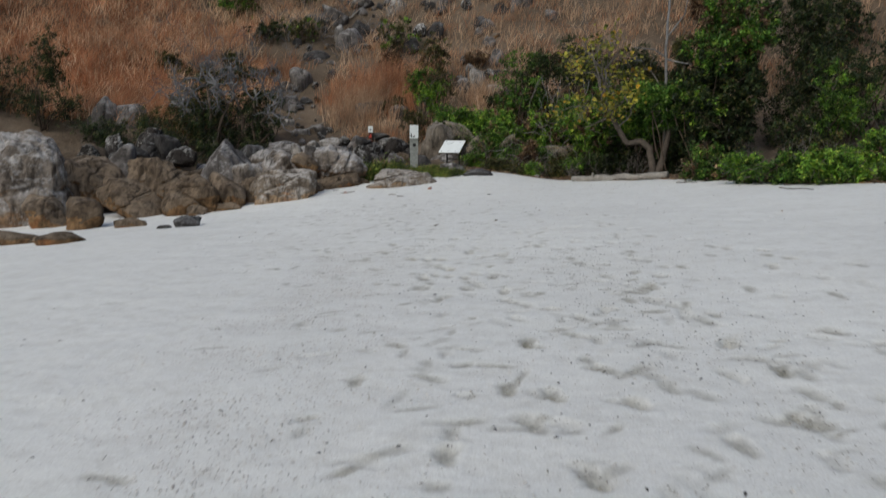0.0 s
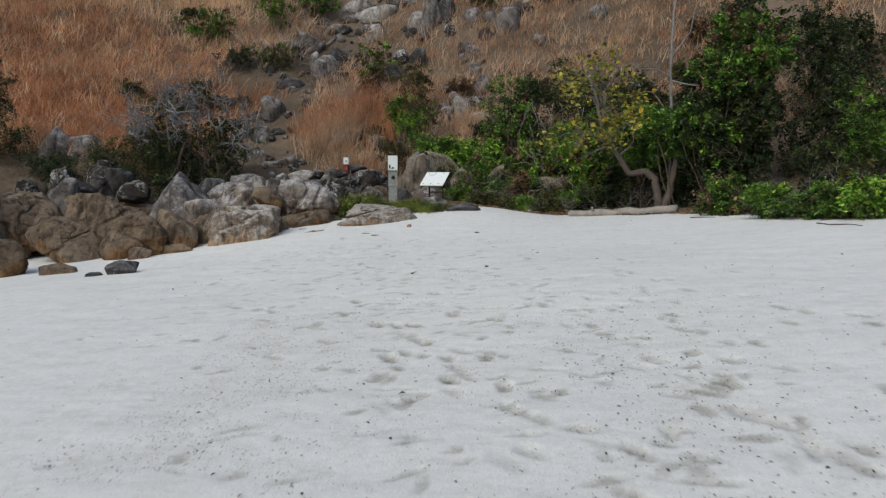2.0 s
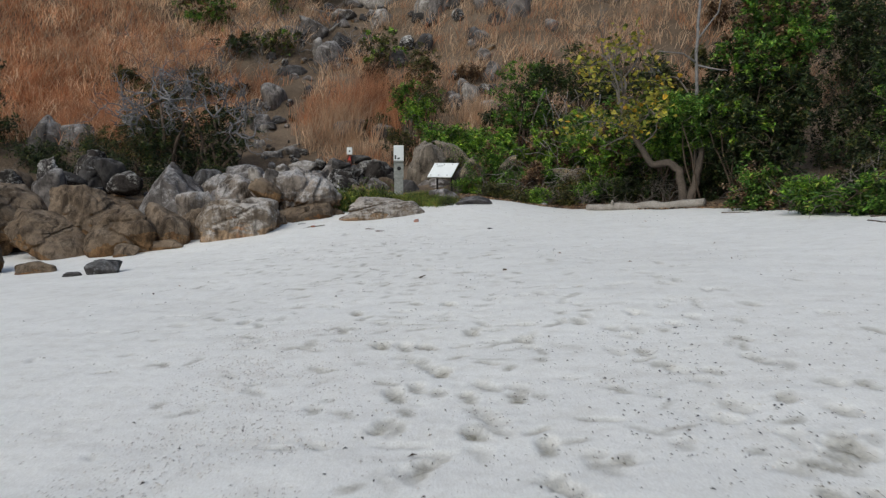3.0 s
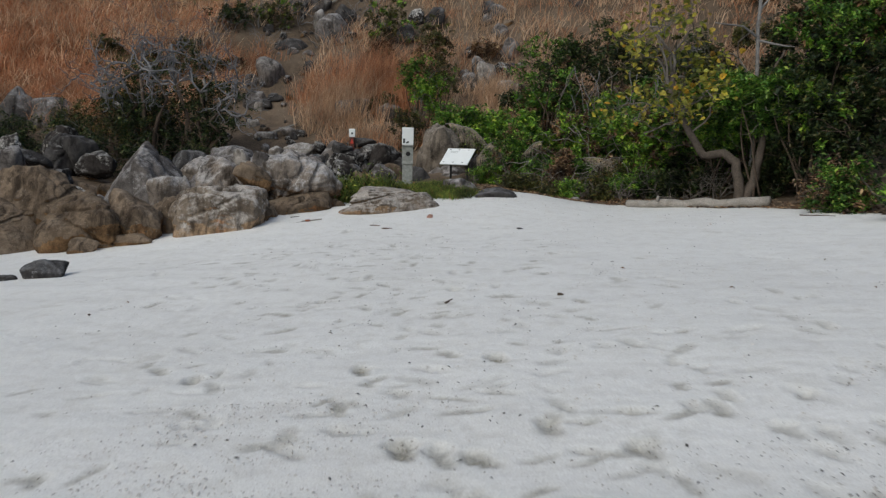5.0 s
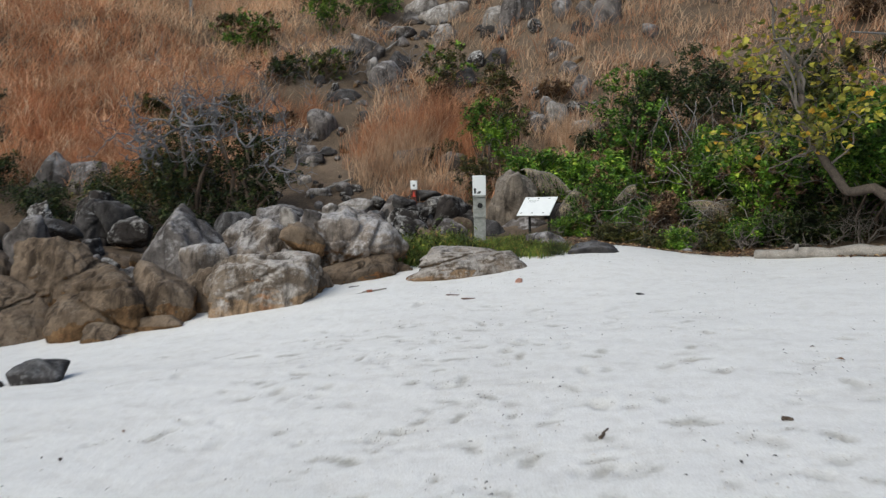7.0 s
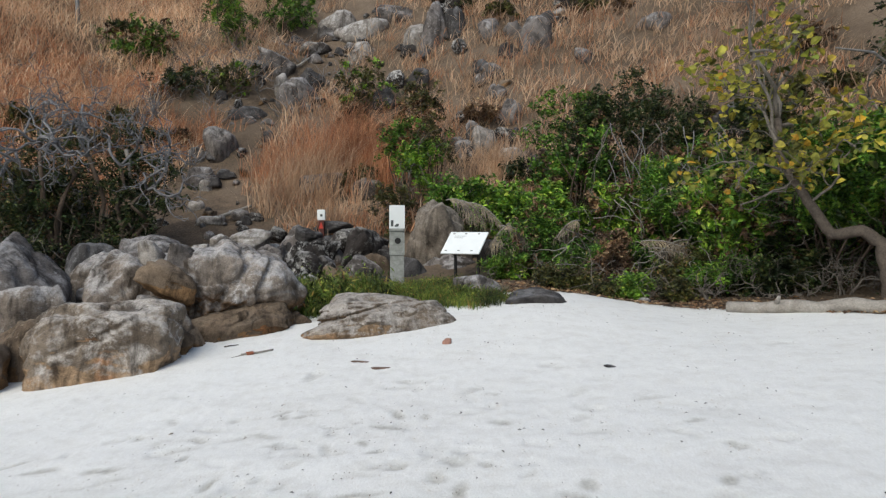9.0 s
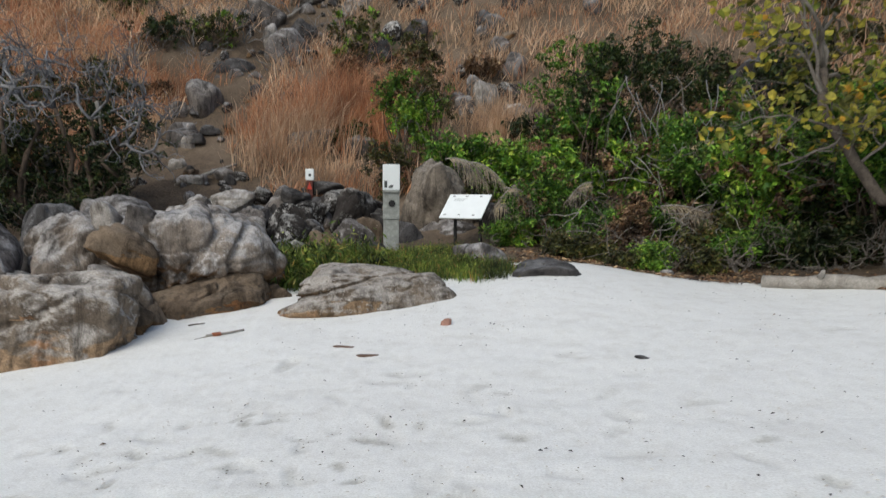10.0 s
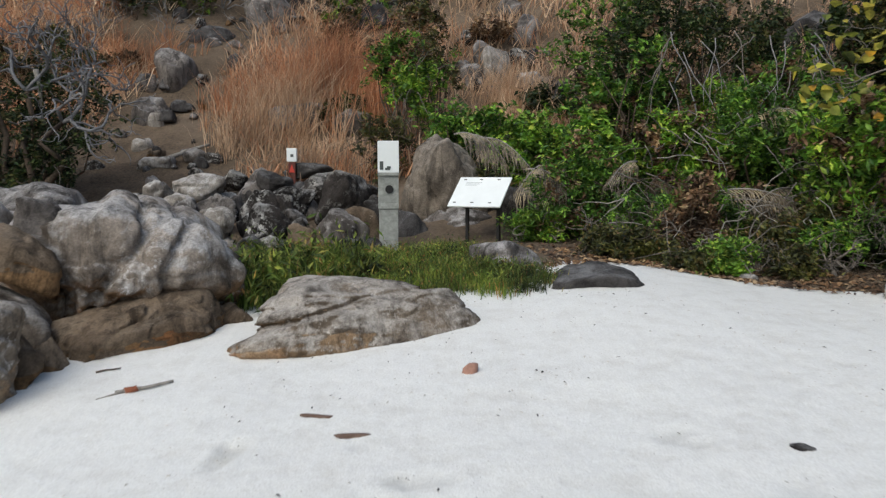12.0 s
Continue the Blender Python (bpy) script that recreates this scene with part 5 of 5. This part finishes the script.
for k in range(26):
    vx, vy, vz = 3.4 + 2.4 * vine_rng.random(), 27.3 + vine_rng.uniform(-0.25, 0.5), vine_rng.uniform(2.7, 3.6)
    q = wander(vine_rng, (vx, vy, vz), (vine_rng.uniform(-0.6, 0.6), -0.4, -0.5), vine_rng.uniform(0.8, 1.8), 7, 0.3, -0.12)
    v, f = tube([p - vines.matrix_world.translation for p in q], [0.011 - 0.001 * i for i in range(8)], 4)
    mesh_object("vine", v, f, BARK["silver" if k % 2 else "pole"], vines, True)


def fallen_on_hill(label, spots, r0, r1, bark="drift"):
    root = empty("fallen_branch", pose(spots[0][0], spots[0][1], land(*spots[0])), label, "branch", "pale branches on the hillside")
    limb_part(root, "limb", [(x, y, land(x, y) + 0.10 + 0.08 * (i % 2)) for i, (x, y) in enumerate(spots)], r0, r1, bark)


fallen_on_hill("pale branch lying across the gully", ((-5.05, 31.6), (-4.7, 31.8), (-4.35, 32.3)), 0.05, 0.03)
fallen_on_hill("long bleached branch lying high on the slope", ((-7.6, 43.0), (-6.6, 43.2), (-5.6, 42.8), (-4.65, 42.4)), 0.06, 0.04, "silver")
fallen_on_hill("short bleached branch among hillside rocks", ((-4.25, 40.8), (-3.8, 41.4)), 0.05, 0.03)
fallen_on_hill("short pale stick among the boulders", ((-6.2, 26.2), (-5.9, 25.6)), 0.06, 0.04)
pale_snag = empty("dead_tree", pose(-12.3, 42.0, land(-12.3, 42.0)), "thin bare pale trunk high on the grassy slope", "tree")
limb_part(pale_snag, "trunk", [(-12.3, 42.0, land(-12.3, 42.0) - 0.1), (-12.35, 42.0, land(-12.3, 42.0) + 1.2), (-12.2, 42.0, land(-12.3, 42.0) + 2.6)], 0.09, 0.05, "silver")
for k, (tx, ty, tz) in enumerate(((2.2, 25.4, 0.9), (3.2, 24.9, 0.8), (3.9, 24.6, 0.9), (4.3, 25.2, 1.3), (2.7, 25.9, 1.5), (5.0, 24.6, 0.9), (3.5, 26.2, 1.9))):
    tangle = empty("dry_vine", pose(tx, ty, tz), "tangle of dry pale vine stems caught in the bushes", "vine", "dry vines in the bushes")
    for _ in range(9):
        a = Vector((vine_rng.uniform(-0.5, 0.5), vine_rng.uniform(-0.5, 0.0), vine_rng.uniform(-0.25, 0.35)))
        q = wander(vine_rng, a, (vine_rng.uniform(-1, 1), vine_rng.uniform(-0.5, 0.2), vine_rng.uniform(-0.5, 0.2)), vine_rng.uniform(0.4, 1.0), 7, 0.5, -0.05)
        v, f = tube(q, [0.009 - 0.0008 * i for i in range(8)], 4)
        mesh_object("stem", v, f, BARK["drift" if vine_rng.random() < 0.5 else "pole"], tangle, True)
# ---- the signs ----
POST_GREY = plain("weathered_grey_timber", (0.30, 0.31, 0.29), 0.85, 0.3, 14, bump=0.5)
WHITE_PANEL = plain("white_enamel_panel", (0.80, 0.83, 0.83), 0.45, 0.05, 4, bump=0.05)
BLACK_STEEL = plain("black_painted_steel", (0.018, 0.017, 0.017), 0.55, 0.3, 20)
RED_PAINT = plain("red_marker_paint", (0.55, 0.06, 0.04), 0.6)
INK = plain("dark_print", (0.08, 0.09, 0.09), 0.6)
PALE_INK = plain("faded_print", (0.45, 0.48, 0.48), 0.6)
RED_BROWN = plain("red_brown_timber", (0.12, 0.045, 0.035), 0.8)

sign = empty("information_sign", pose(0.56, 26.4, 0.45, 0, 0, -30), "white tilted information panel on two black steel legs", "sign")
W, H = 0.77, 0.59
tiltm = pose(0, 0, 0.735, 41, 0, 0)
bm = box(bmesh.new(), -W / 2, W / 2, -H / 2, H / 2, 0, 0.025, 0.006)
bm.transform(tiltm)
panel = part("panel", bm, WHITE_PANEL, sign, "white enamel panel with faded print")
for k, (bx, by) in enumerate(((-0.29, 0.24), (-0.05, 0.24), (0.21, 0.24), (-0.3, -0.22), (-0.04, -0.22), (0.22, -0.22))):
    bm = box(bmesh.new(), bx - 0.022, bx + 0.022, by - 0.008, by + 0.008, 0.0245, 0.031, 0.002)
    bm.transform(tiltm)
    part("clip", bm, INK, panel)
for k in range(3):
    bm = box(bmesh.new(), -0.26, -0.02 - 0.03 * k, 0.175 - 0.026 * k, 0.185 - 0.026 * k, 0.0245, 0.0265)
    bm.transform(tiltm)
    part("print_line", bm, PALE_INK, panel)
for lx in (-0.2, 0.26):
    part("leg", box(bmesh.new(), lx - 0.022, lx + 0.022, 0.0, 0.044, -0.3, 0.76, 0.004), BLACK_STEEL, sign)

post = empty("track_post", pose(-0.68, 26.3, 0.36, 0, 0, 3), "weathered grey post with a white plate and a round hole", "post")
bm = box(bmesh.new(), -0.125, 0.125, -0.06, 0.06, -0.3, 0.62, 0.008)
part("lower_board", bm, POST_GREY, post)
part("rail", box(bmesh.new(), -0.135, 0.135, -0.075, 0.06, 0.62, 0.70, 0.008), POST_GREY, post)
bm = box(bmesh.new(), -0.135, 0.135, -0.04, 0.06, 0.70, 1.06, 0.006)
part("middle_board", bm, POST_GREY, post)
bm = bmesh.new()
bmesh.ops.create_cone(bm, cap_ends=True, segments=24, radius1=0.055, radius2=0.055, depth=0.02, matrix=pose(0.01, -0.045, 0.88, 90))
part("opening", bm, BLACK_STEEL, post, "round black opening")
part("ledge", box(bmesh.new(), -0.14, 0.14, -0.07, 0.06, 1.06, 1.10, 0.006), POST_GREY, post)
part("plate", box(bmesh.new(), -0.14, 0.14, -0.062, 0.05, 1.10, 1.52, 0.008), WHITE_PANEL, post, "white plate with small dark print")
part("print_block", box(bmesh.new(), -0.115, -0.068, -0.066, -0.060, 1.14, 1.25), INK, post)
part("print_mark", box(bmesh.new(), -0.045, 0.02, -0.066, -0.060, 1.135, 1.165), INK, post)
part("print_mark", box(bmesh.new(), -0.02, 0.03, -0.066, -0.060, 1.155, 1.185), INK, post)

mark = empty("track_marker", pose(-2.33, 29.4, 1.27), "short red-brown marker post with a white cap and a red triangle", "marker")
part("stake", box(bmesh.new(), -0.06, 0.06, -0.05, 0.05, -0.25, 0.38, 0.006), RED_BROWN, mark)
part("cap", box(bmesh.new(), -0.085, 0.085, -0.06, 0.06, 0.38, 0.61, 0.012), WHITE_PANEL, mark, "white plate with a small dark sign")
bm = bmesh.new()
tri = [bm.verts.new(v) for v in ((-0.05, -0.054, 0.2), (0.05, -0.054, 0.2), (0.0, -0.054, 0.34))]
bm.faces.new(tri)
r = bmesh.ops.extrude_face_region(bm, geom=bm.faces[:])
bmesh.ops.translate(bm, verts=[g for g in r["geom"] if isinstance(g, bmesh.types.BMVert)], vec=(0, -0.004, 0))
part("triangle", bm, RED_PAINT, mark, "red triangle")
part("print_mark", box(bmesh.new(), -0.02, 0.03, -0.065, -0.058, 0.46, 0.51), INK, mark)


# ---- wood on the sand ----
log = empty("driftwood_log", pose(4.9, 21.7, 0.4), "long pale weathered log lying on the sand", "log")
limb_part(log, "trunk", [(3.85, 22.5, land(3.85, 22.5) + 0.06), (4.6, 21.95, land(4.6, 21.95) + 0.06), (5.3, 21.45, land(5.3, 21.45) + 0.07), (6.05, 20.9, land(6.05, 20.9) + 0.06)], 0.085, 0.105, "drift", rough=0.06)
limb_part(log, "branch_stub", [(4.35, 22.1, land(4.35, 22.1) + 0.12), (4.3, 21.95, land(4.3, 21.95) + 0.22)], 0.04, 0.025, "drift")


def lying_stick(name, a, b, r, bark, label, category="stick"):
    mid = ((a[0] + b[0]) / 2, (a[1] + b[1]) / 2)
    root = empty(name, pose(mid[0], mid[1], land(*mid)), label, category)
    pts = []
    for i in range(4):
        x, y = a[0] + (b[0] - a[0]) * i / 3, a[1] + (b[1] - a[1]) * i / 3
        bend = 0.06 * math.hypot(b[0] - a[0], b[1] - a[1]) * math.sin(2.3 * i + 5 * a[0])
        x, y = x + bend, y + bend
        pts.append((x, y, float(sand_height(x, y)) + r * 0.5))
    limb_part(root, "stick", pts, r, r * 0.6, bark)
    return root


def litter(name, n, size, seed, material, label, category, region, lift=0.008):
    """Loose leaves and bits lying on the sand."""
    r = np.random.default_rng(seed)
    pts = []
    while len(pts) < n:
        x, y = region(r)
        pts.append((x, y, land(x, y) + lift))
    pts = np.array(pts)
    a = r.uniform(0, 6.28, n)
    s = size * r.uniform(0.4, 1.5, n)
    d = np.stack([np.cos(a), np.sin(a), r.uniform(-0.1, 0.35, n)], axis=1) * s[:, None]
    e = np.stack([-np.sin(a), np.cos(a), r.uniform(-0.3, 0.3, n)], axis=1) * (s * r.uniform(0.25, 0.6, n))[:, None]
    c = pts + np.array((0, 0, 1)) * (s * 0.25)[:, None]
    verts = np.stack([pts - d, c + e, pts + d, c - e, pts + np.array((0, 0, 1)) * (s * 0.55)[:, None]], axis=1).reshape(-1, 3)
    i = np.arange(n)[:, None] * 5
    faces = np.concatenate([i + np.array([q]) for q in ((0, 3, 4), (3, 2, 4), (2, 1, 4), (1, 0, 4))], axis=1).reshape(-1, 3)
    return stuff(name, (verts, faces), material, label, category)


def open_beach(r):
    while True:
        x, y = r.normal(0.8, 2.6), r.uniform(3, 23)
        if y < np.interp(x, EDGE_X, EDGE_Y) and x > -5 and noise.noise(Vector((x * 0.6, y * 0.6, 1))) > -0.15:
            return x, y


def leaf_line(r):
    x = r.uniform(0.9, 12)
    return x, float(np.interp(x, EDGE_X, EDGE_Y)) + abs(r.normal(0.0, 0.8)) - 0.15


def right_patch(r):
    x, y = r.normal(1.6, 0.6), r.uniform(4.5, 10)
    return x, y


BIT = plain("dark_bits", (0.045, 0.04, 0.036), 0.9, 0.5, 30)
SHELL = plain("coral_bits", (0.55, 0.52, 0.48), 0.8, 0.25, 30)
litter("beach_litter", 900, 0.012, 51, BIT, "dark scraps of weed and bark scattered on the sand", "litter", open_beach)
litter("beach_litter", 750, 0.010, 52, BIT, "dark scraps of weed and bark scattered on the sand", "litter", right_patch)
def in_prints(r):
    x, y, ln = print_spots[int(r.integers(len(print_spots)))]
    return x + r.normal(0, ln * 0.7), y + r.normal(0, ln * 0.7)


GRIT = plain("grey_grit", (0.24, 0.22, 0.19), 0.9, 0.5, 30)
litter("print_grit", 3200, 0.009, 56, GRIT, "grey-brown grit gathered in the old footprints", "grit", in_prints, -0.004)
litter("coral_bits", 3200, 0.012, 53, SHELL, "small broken coral and shell on the sand", "shells", open_beach, 0.002)
litter("coral_bits", 9000, 0.009, 57, plain("coral_grit", (0.46, 0.43, 0.41), 0.9, 0.5, 30), "grey coral grit strewn over the sand", "grit", lambda r: (r.normal(-1.15, 0.5), r.uniform(2.5, 11)), 0.0)
litter("coral_bits", 2200, 0.007, 58, GRIT, "grey coral grit strewn over the sand", "grit", lambda r: (r.normal(1.5, 0.7), r.uniform(3, 10)), 0.0)
litter("fallen_leaves", 3200, 0.045, 54, LEAF["brown"], "brown fallen leaves along the edge of the sand", "leaves", leaf_line)
litter("fallen_leaves", 24, 0.025, 55, LEAF["brown"], "few brown leaves scattered on the sand", "leaves", open_beach)


# ---- low green herbs round the post ----
def herb_bed(name, seed, n, x0, x1, y0, y1, height):
    r = np.random.default_rng(seed)
    f = []
    while len(f) < n:
        x, y = r.uniform(x0, x1), r.uniform(y0, y1)
        if ((x - (x0 + x1) / 2) / (x1 - x0) * 2) ** 2 + ((y - (y0 + y1) / 2) / (y1 - y0) * 2) ** 2 < 1 + 0.3 * noise.noise(Vector((x * 2, y * 2, 0))):
            f.append((x, y, land(x, y)))
    f = np.array(f)
    stuff(name, leaves(r, f + np.array((0, 0, height * 0.3)), 22, height * 0.34, height * 0.24, 0.26, -0.9), LEAF["herb"], "low fleshy green beach herbs in front of the post", "herbs")
    stuff(name, blades(r, f, 16, height * 0.9, 0.008, 0.07, 0.9, (0.05, -0.1)), LEAF["herb"], "fine green grass among the beach herbs", "grass")


herb_bed("beach_herbs", 61, 620, -2.3, 0.75, 22.4, 25.0, 0.20)
herb_bed("beach_herbs", 62, 420, -2.4, 0.5, 23.8, 25.9, 0.19)
herb_bed("beach_herbs", 63, 150, 0.0, 0.8, 22.3, 23.5, 0.17)
herb_bed("beach_herbs", 65, 300, -2.4, -0.9, 22.5, 24.2, 0.44)


# ---- dead palm fronds ----
def frond(a, b, sag, leaf_len, seed, label="dry grey dead palm frond hanging over the bushes"):
    rng = random.Random(seed)
    a, b = Vector(a), Vector(b)
    root = empty("palm_frond", pose(*a), label, "palm frond", "dead palm fronds")
    pts = [a.lerp(b, t / 8) + Vector((0, 0, sag * math.sin(math.pi * t / 8))) - a for t in range(9)]
    v, f = tube(pts, [0.014 - 0.0012 * i for i in range(9)], 5)
    mesh_object("rachis", v, f, BARK["drift"], root, True)
    for i in range(46):
        t = 0.12 + 0.86 * i / 45
        k = min(int(t * 8), 7)
        p = pts[k].lerp(pts[k + 1], t * 8 - k)
        along = (pts[k + 1] - pts[k]).normalized()
        side = along.cross(Vector((0, 0, 1)))
        side = side.normalized() * (1 if i % 2 else -1) if side.length > 0.01 else Vector((1, 0, 0))
        ln = leaf_len * rng.uniform(0.7, 1.4) * (1 - 0.5 * t)
        d1 = (along * 0.5 + side * 0.6 + Vector((0, -0.1, -0.35))).normalized()
        d2 = (along * 0.3 + side * 0.2 + Vector((rng.uniform(-0.2, 0.2), -0.1, -1.0))).normalized()
        m, e = p + d1 * ln * 0.4, p + d1 * ln * 0.4 + d2 * ln * 0.6
        wv = along * 0.008
        mesh_object("leaflet", [p - wv * 0.5, p + wv * 0.5, m + wv, m - wv, e], [[0, 1, 2, 3], [3, 2, 4]], LEAF["palm"], root)
    return root


for k, (a, b, sag, ln) in enumerate((((0.25, 27.0, 2.0), (0.75, 26.75, 1.75), 0.12, 0.6), ((0.45, 27.0, 2.0), (0.95, 26.7, 1.6), 0.12, 0.6), ((0.6, 26.9, 1.95), (1.3, 26.6, 1.5), 0.14, 0.5),
                                     ((1.5, 26.6, 1.6), (1.0, 26.3, 1.1), 0.1, 0.7), ((1.8, 26.6, 1.5), (1.35, 26.2, 1.05), 0.1, 0.7), ((1.2, 26.6, 1.5), (1.75, 26.2, 1.2), 0.12, 0.6),
                                     ((4.0, 26.2, 2.1), (5.0, 25.8, 2.1), 0.2, 0.45), ((4.9, 26.2, 2.3), (5.7, 25.8, 2.2), 0.2, 0.4), ((3.3, 25.3, 1.2), (4.3, 24.9, 1.05), 0.12, 0.5),
                                     ((3.5, 25.4, 1.1), (4.4, 24.7, 0.85), 0.12, 0.55), ((4.4, 25.4, 1.25), (3.6, 24.8, 1.0), 0.1, 0.5), ((2.6, 26.0, 1.6), (2.1, 25.6, 1.3), 0.1, 0.5))):
    frond(a, b, sag, ln, 90 + k)

# ---- single things on the sand ----
drift_stick = lying_stick("driftwood_stick", (-2.40, 20.63), (-2.08, 20.76), 0.016, "drift", "grey driftwood stick with a reddish knot")
limb_part(drift_stick, "knot", [(-2.33, 20.65, land(-2.33, 20.65) + 0.012), (-2.26, 20.68, land(-2.26, 20.68) + 0.016)], 0.024, 0.02, "red")
limb_part(drift_stick, "twig", [(-2.34, 20.65, land(-2.34, 20.65) + 0.01), (-2.48, 20.56, land(-2.48, 20.56) + 0.006)], 0.008, 0.004, "drift")
lying_stick("twig", (-2.66, 21.09), (-2.51, 21.13), 0.008, "grey", "short grey twig on the sand")
WET_BARK = plain("brown_bark_scrap", (0.13, 0.085, 0.065), 0.85, 0.4, 25)
for bx, by, bw, bs in ((-1.06, 20.02, 0.20, 161), (-0.84, 19.70, 0.20, 162)):
    scrap = boulder(bx, by, land(bx, by) - 0.012, bw, 0.06, 0.03, bs, "tan", "bark_piece", detail=3, label="brown curled scrap of bark on the sand")
    scrap.data.materials[0] = WET_BARK
    tagged(scrap, category="bark")
    scrap.rotation_euler.z = 0.4 * (bs - 161.5)
lying_stick("twig", (0.0, 13.60), (0.06, 13.75), 0.012, "brown", "short black twig on the sand")
lying_stick("twig", (1.03, 13.64), (1.07, 13.60), 0.014, "brown", "short black twig on the sand")
lying_stick("root", (6.82, 15.92), (7.05, 14.9), 0.013, "brown", "dark root lying on the sand by the bushes", "root")
lying_stick("root", (7.23, 16.52), (7.95, 16.4), 0.018, "grey", "grey root lying on the sand by the bushes", "root")
lying_stick("branch", (5.7, 18.95), (6.1, 18.6), 0.012, "brown", "thin dark branch lying on the sand", "branch")
pebble = boulder(-0.13, 20.56, land(-0.13, 20.56) - 0.02, 0.11, 0.09, 0.085, 141, "tan", "stone", detail=3, label="small red-brown stone on the sand")
pebble.data.materials[0] = plain("red_stone", (0.36, 0.20, 0.15), 0.8, 0.25, 20)
boulder(1.31, 19.08, land(1.31, 19.08) - 0.01, 0.13, 0.08, 0.035, 142, "dark", "stone", detail=3, label="small dark stone on the sand")
boulder(2.95, 23.35, land(2.95, 23.35) - 0.02, 0.2, 0.14, 0.09, 143, "grey", "stone", detail=3, label="small grey stone at the leaf litter's edge")

# ---- loose rubble between the boulders and up the gully ----
rub = random.Random(17)
models = [boulder(-3.6 + 0.5 * k, 27.0 + 0.6 * k, land(-3.6 + 0.5 * k, 27.0 + 0.6 * k) - 0.03, 0.5, 0.4, 0.32, 150 + k, st, "stone", detail=3, label=lb)
          for k, (st, lb) in enumerate((("grey", "loose grey stone in the rubble"), ("speck", "dark stone with white lichen in the rubble"), ("pale", "pale loose stone in the rubble"),
                                        ("dark", "dark loose stone in the rubble"), ("tan", "tan loose stone in the rubble")))]


def strew(n, spot, lo, hi, mix=(3, 5, 1, 5, 2)):
    for _ in range(n):
        x, y = spot()
        s = rub.uniform(lo, hi)
        copy_thing(rub.choices(models, mix)[0], pose(x, y, land(x, y) - 0.04 * s, rub.uniform(-15, 15), rub.uniform(-15, 15), rub.uniform(0, 360)) @ Matrix.Diagonal((s, s * rub.uniform(0.7, 1.2), s * rub.uniform(0.6, 1.2), 1)))


def gully_spot():
    y = rub.uniform(27, 45)
    return float(np.interp(y, GULLY_Y, GULLY_X)) + rub.gauss(0, 0.8), y


strew(100, gully_spot, 0.25, 1.1)
strew(75, lambda: (rub.uniform(-12, -4.4), rub.uniform(22.4, 27.2)), 0.6, 1.7, (3, 4, 1, 6, 6))
strew(40, lambda: (rub.uniform(-4.2, -0.9), rub.uniform(25.8, 29.5)), 0.4, 1.1)
strew(50, lambda: (rub.uniform(-4.5, 5.5), rub.uniform(37.5, 45)), 0.6, 2.4)
strew(20, lambda: (rub.uniform(0.8, 3.4), rub.uniform(31.5, 37)), 0.5, 1.4)
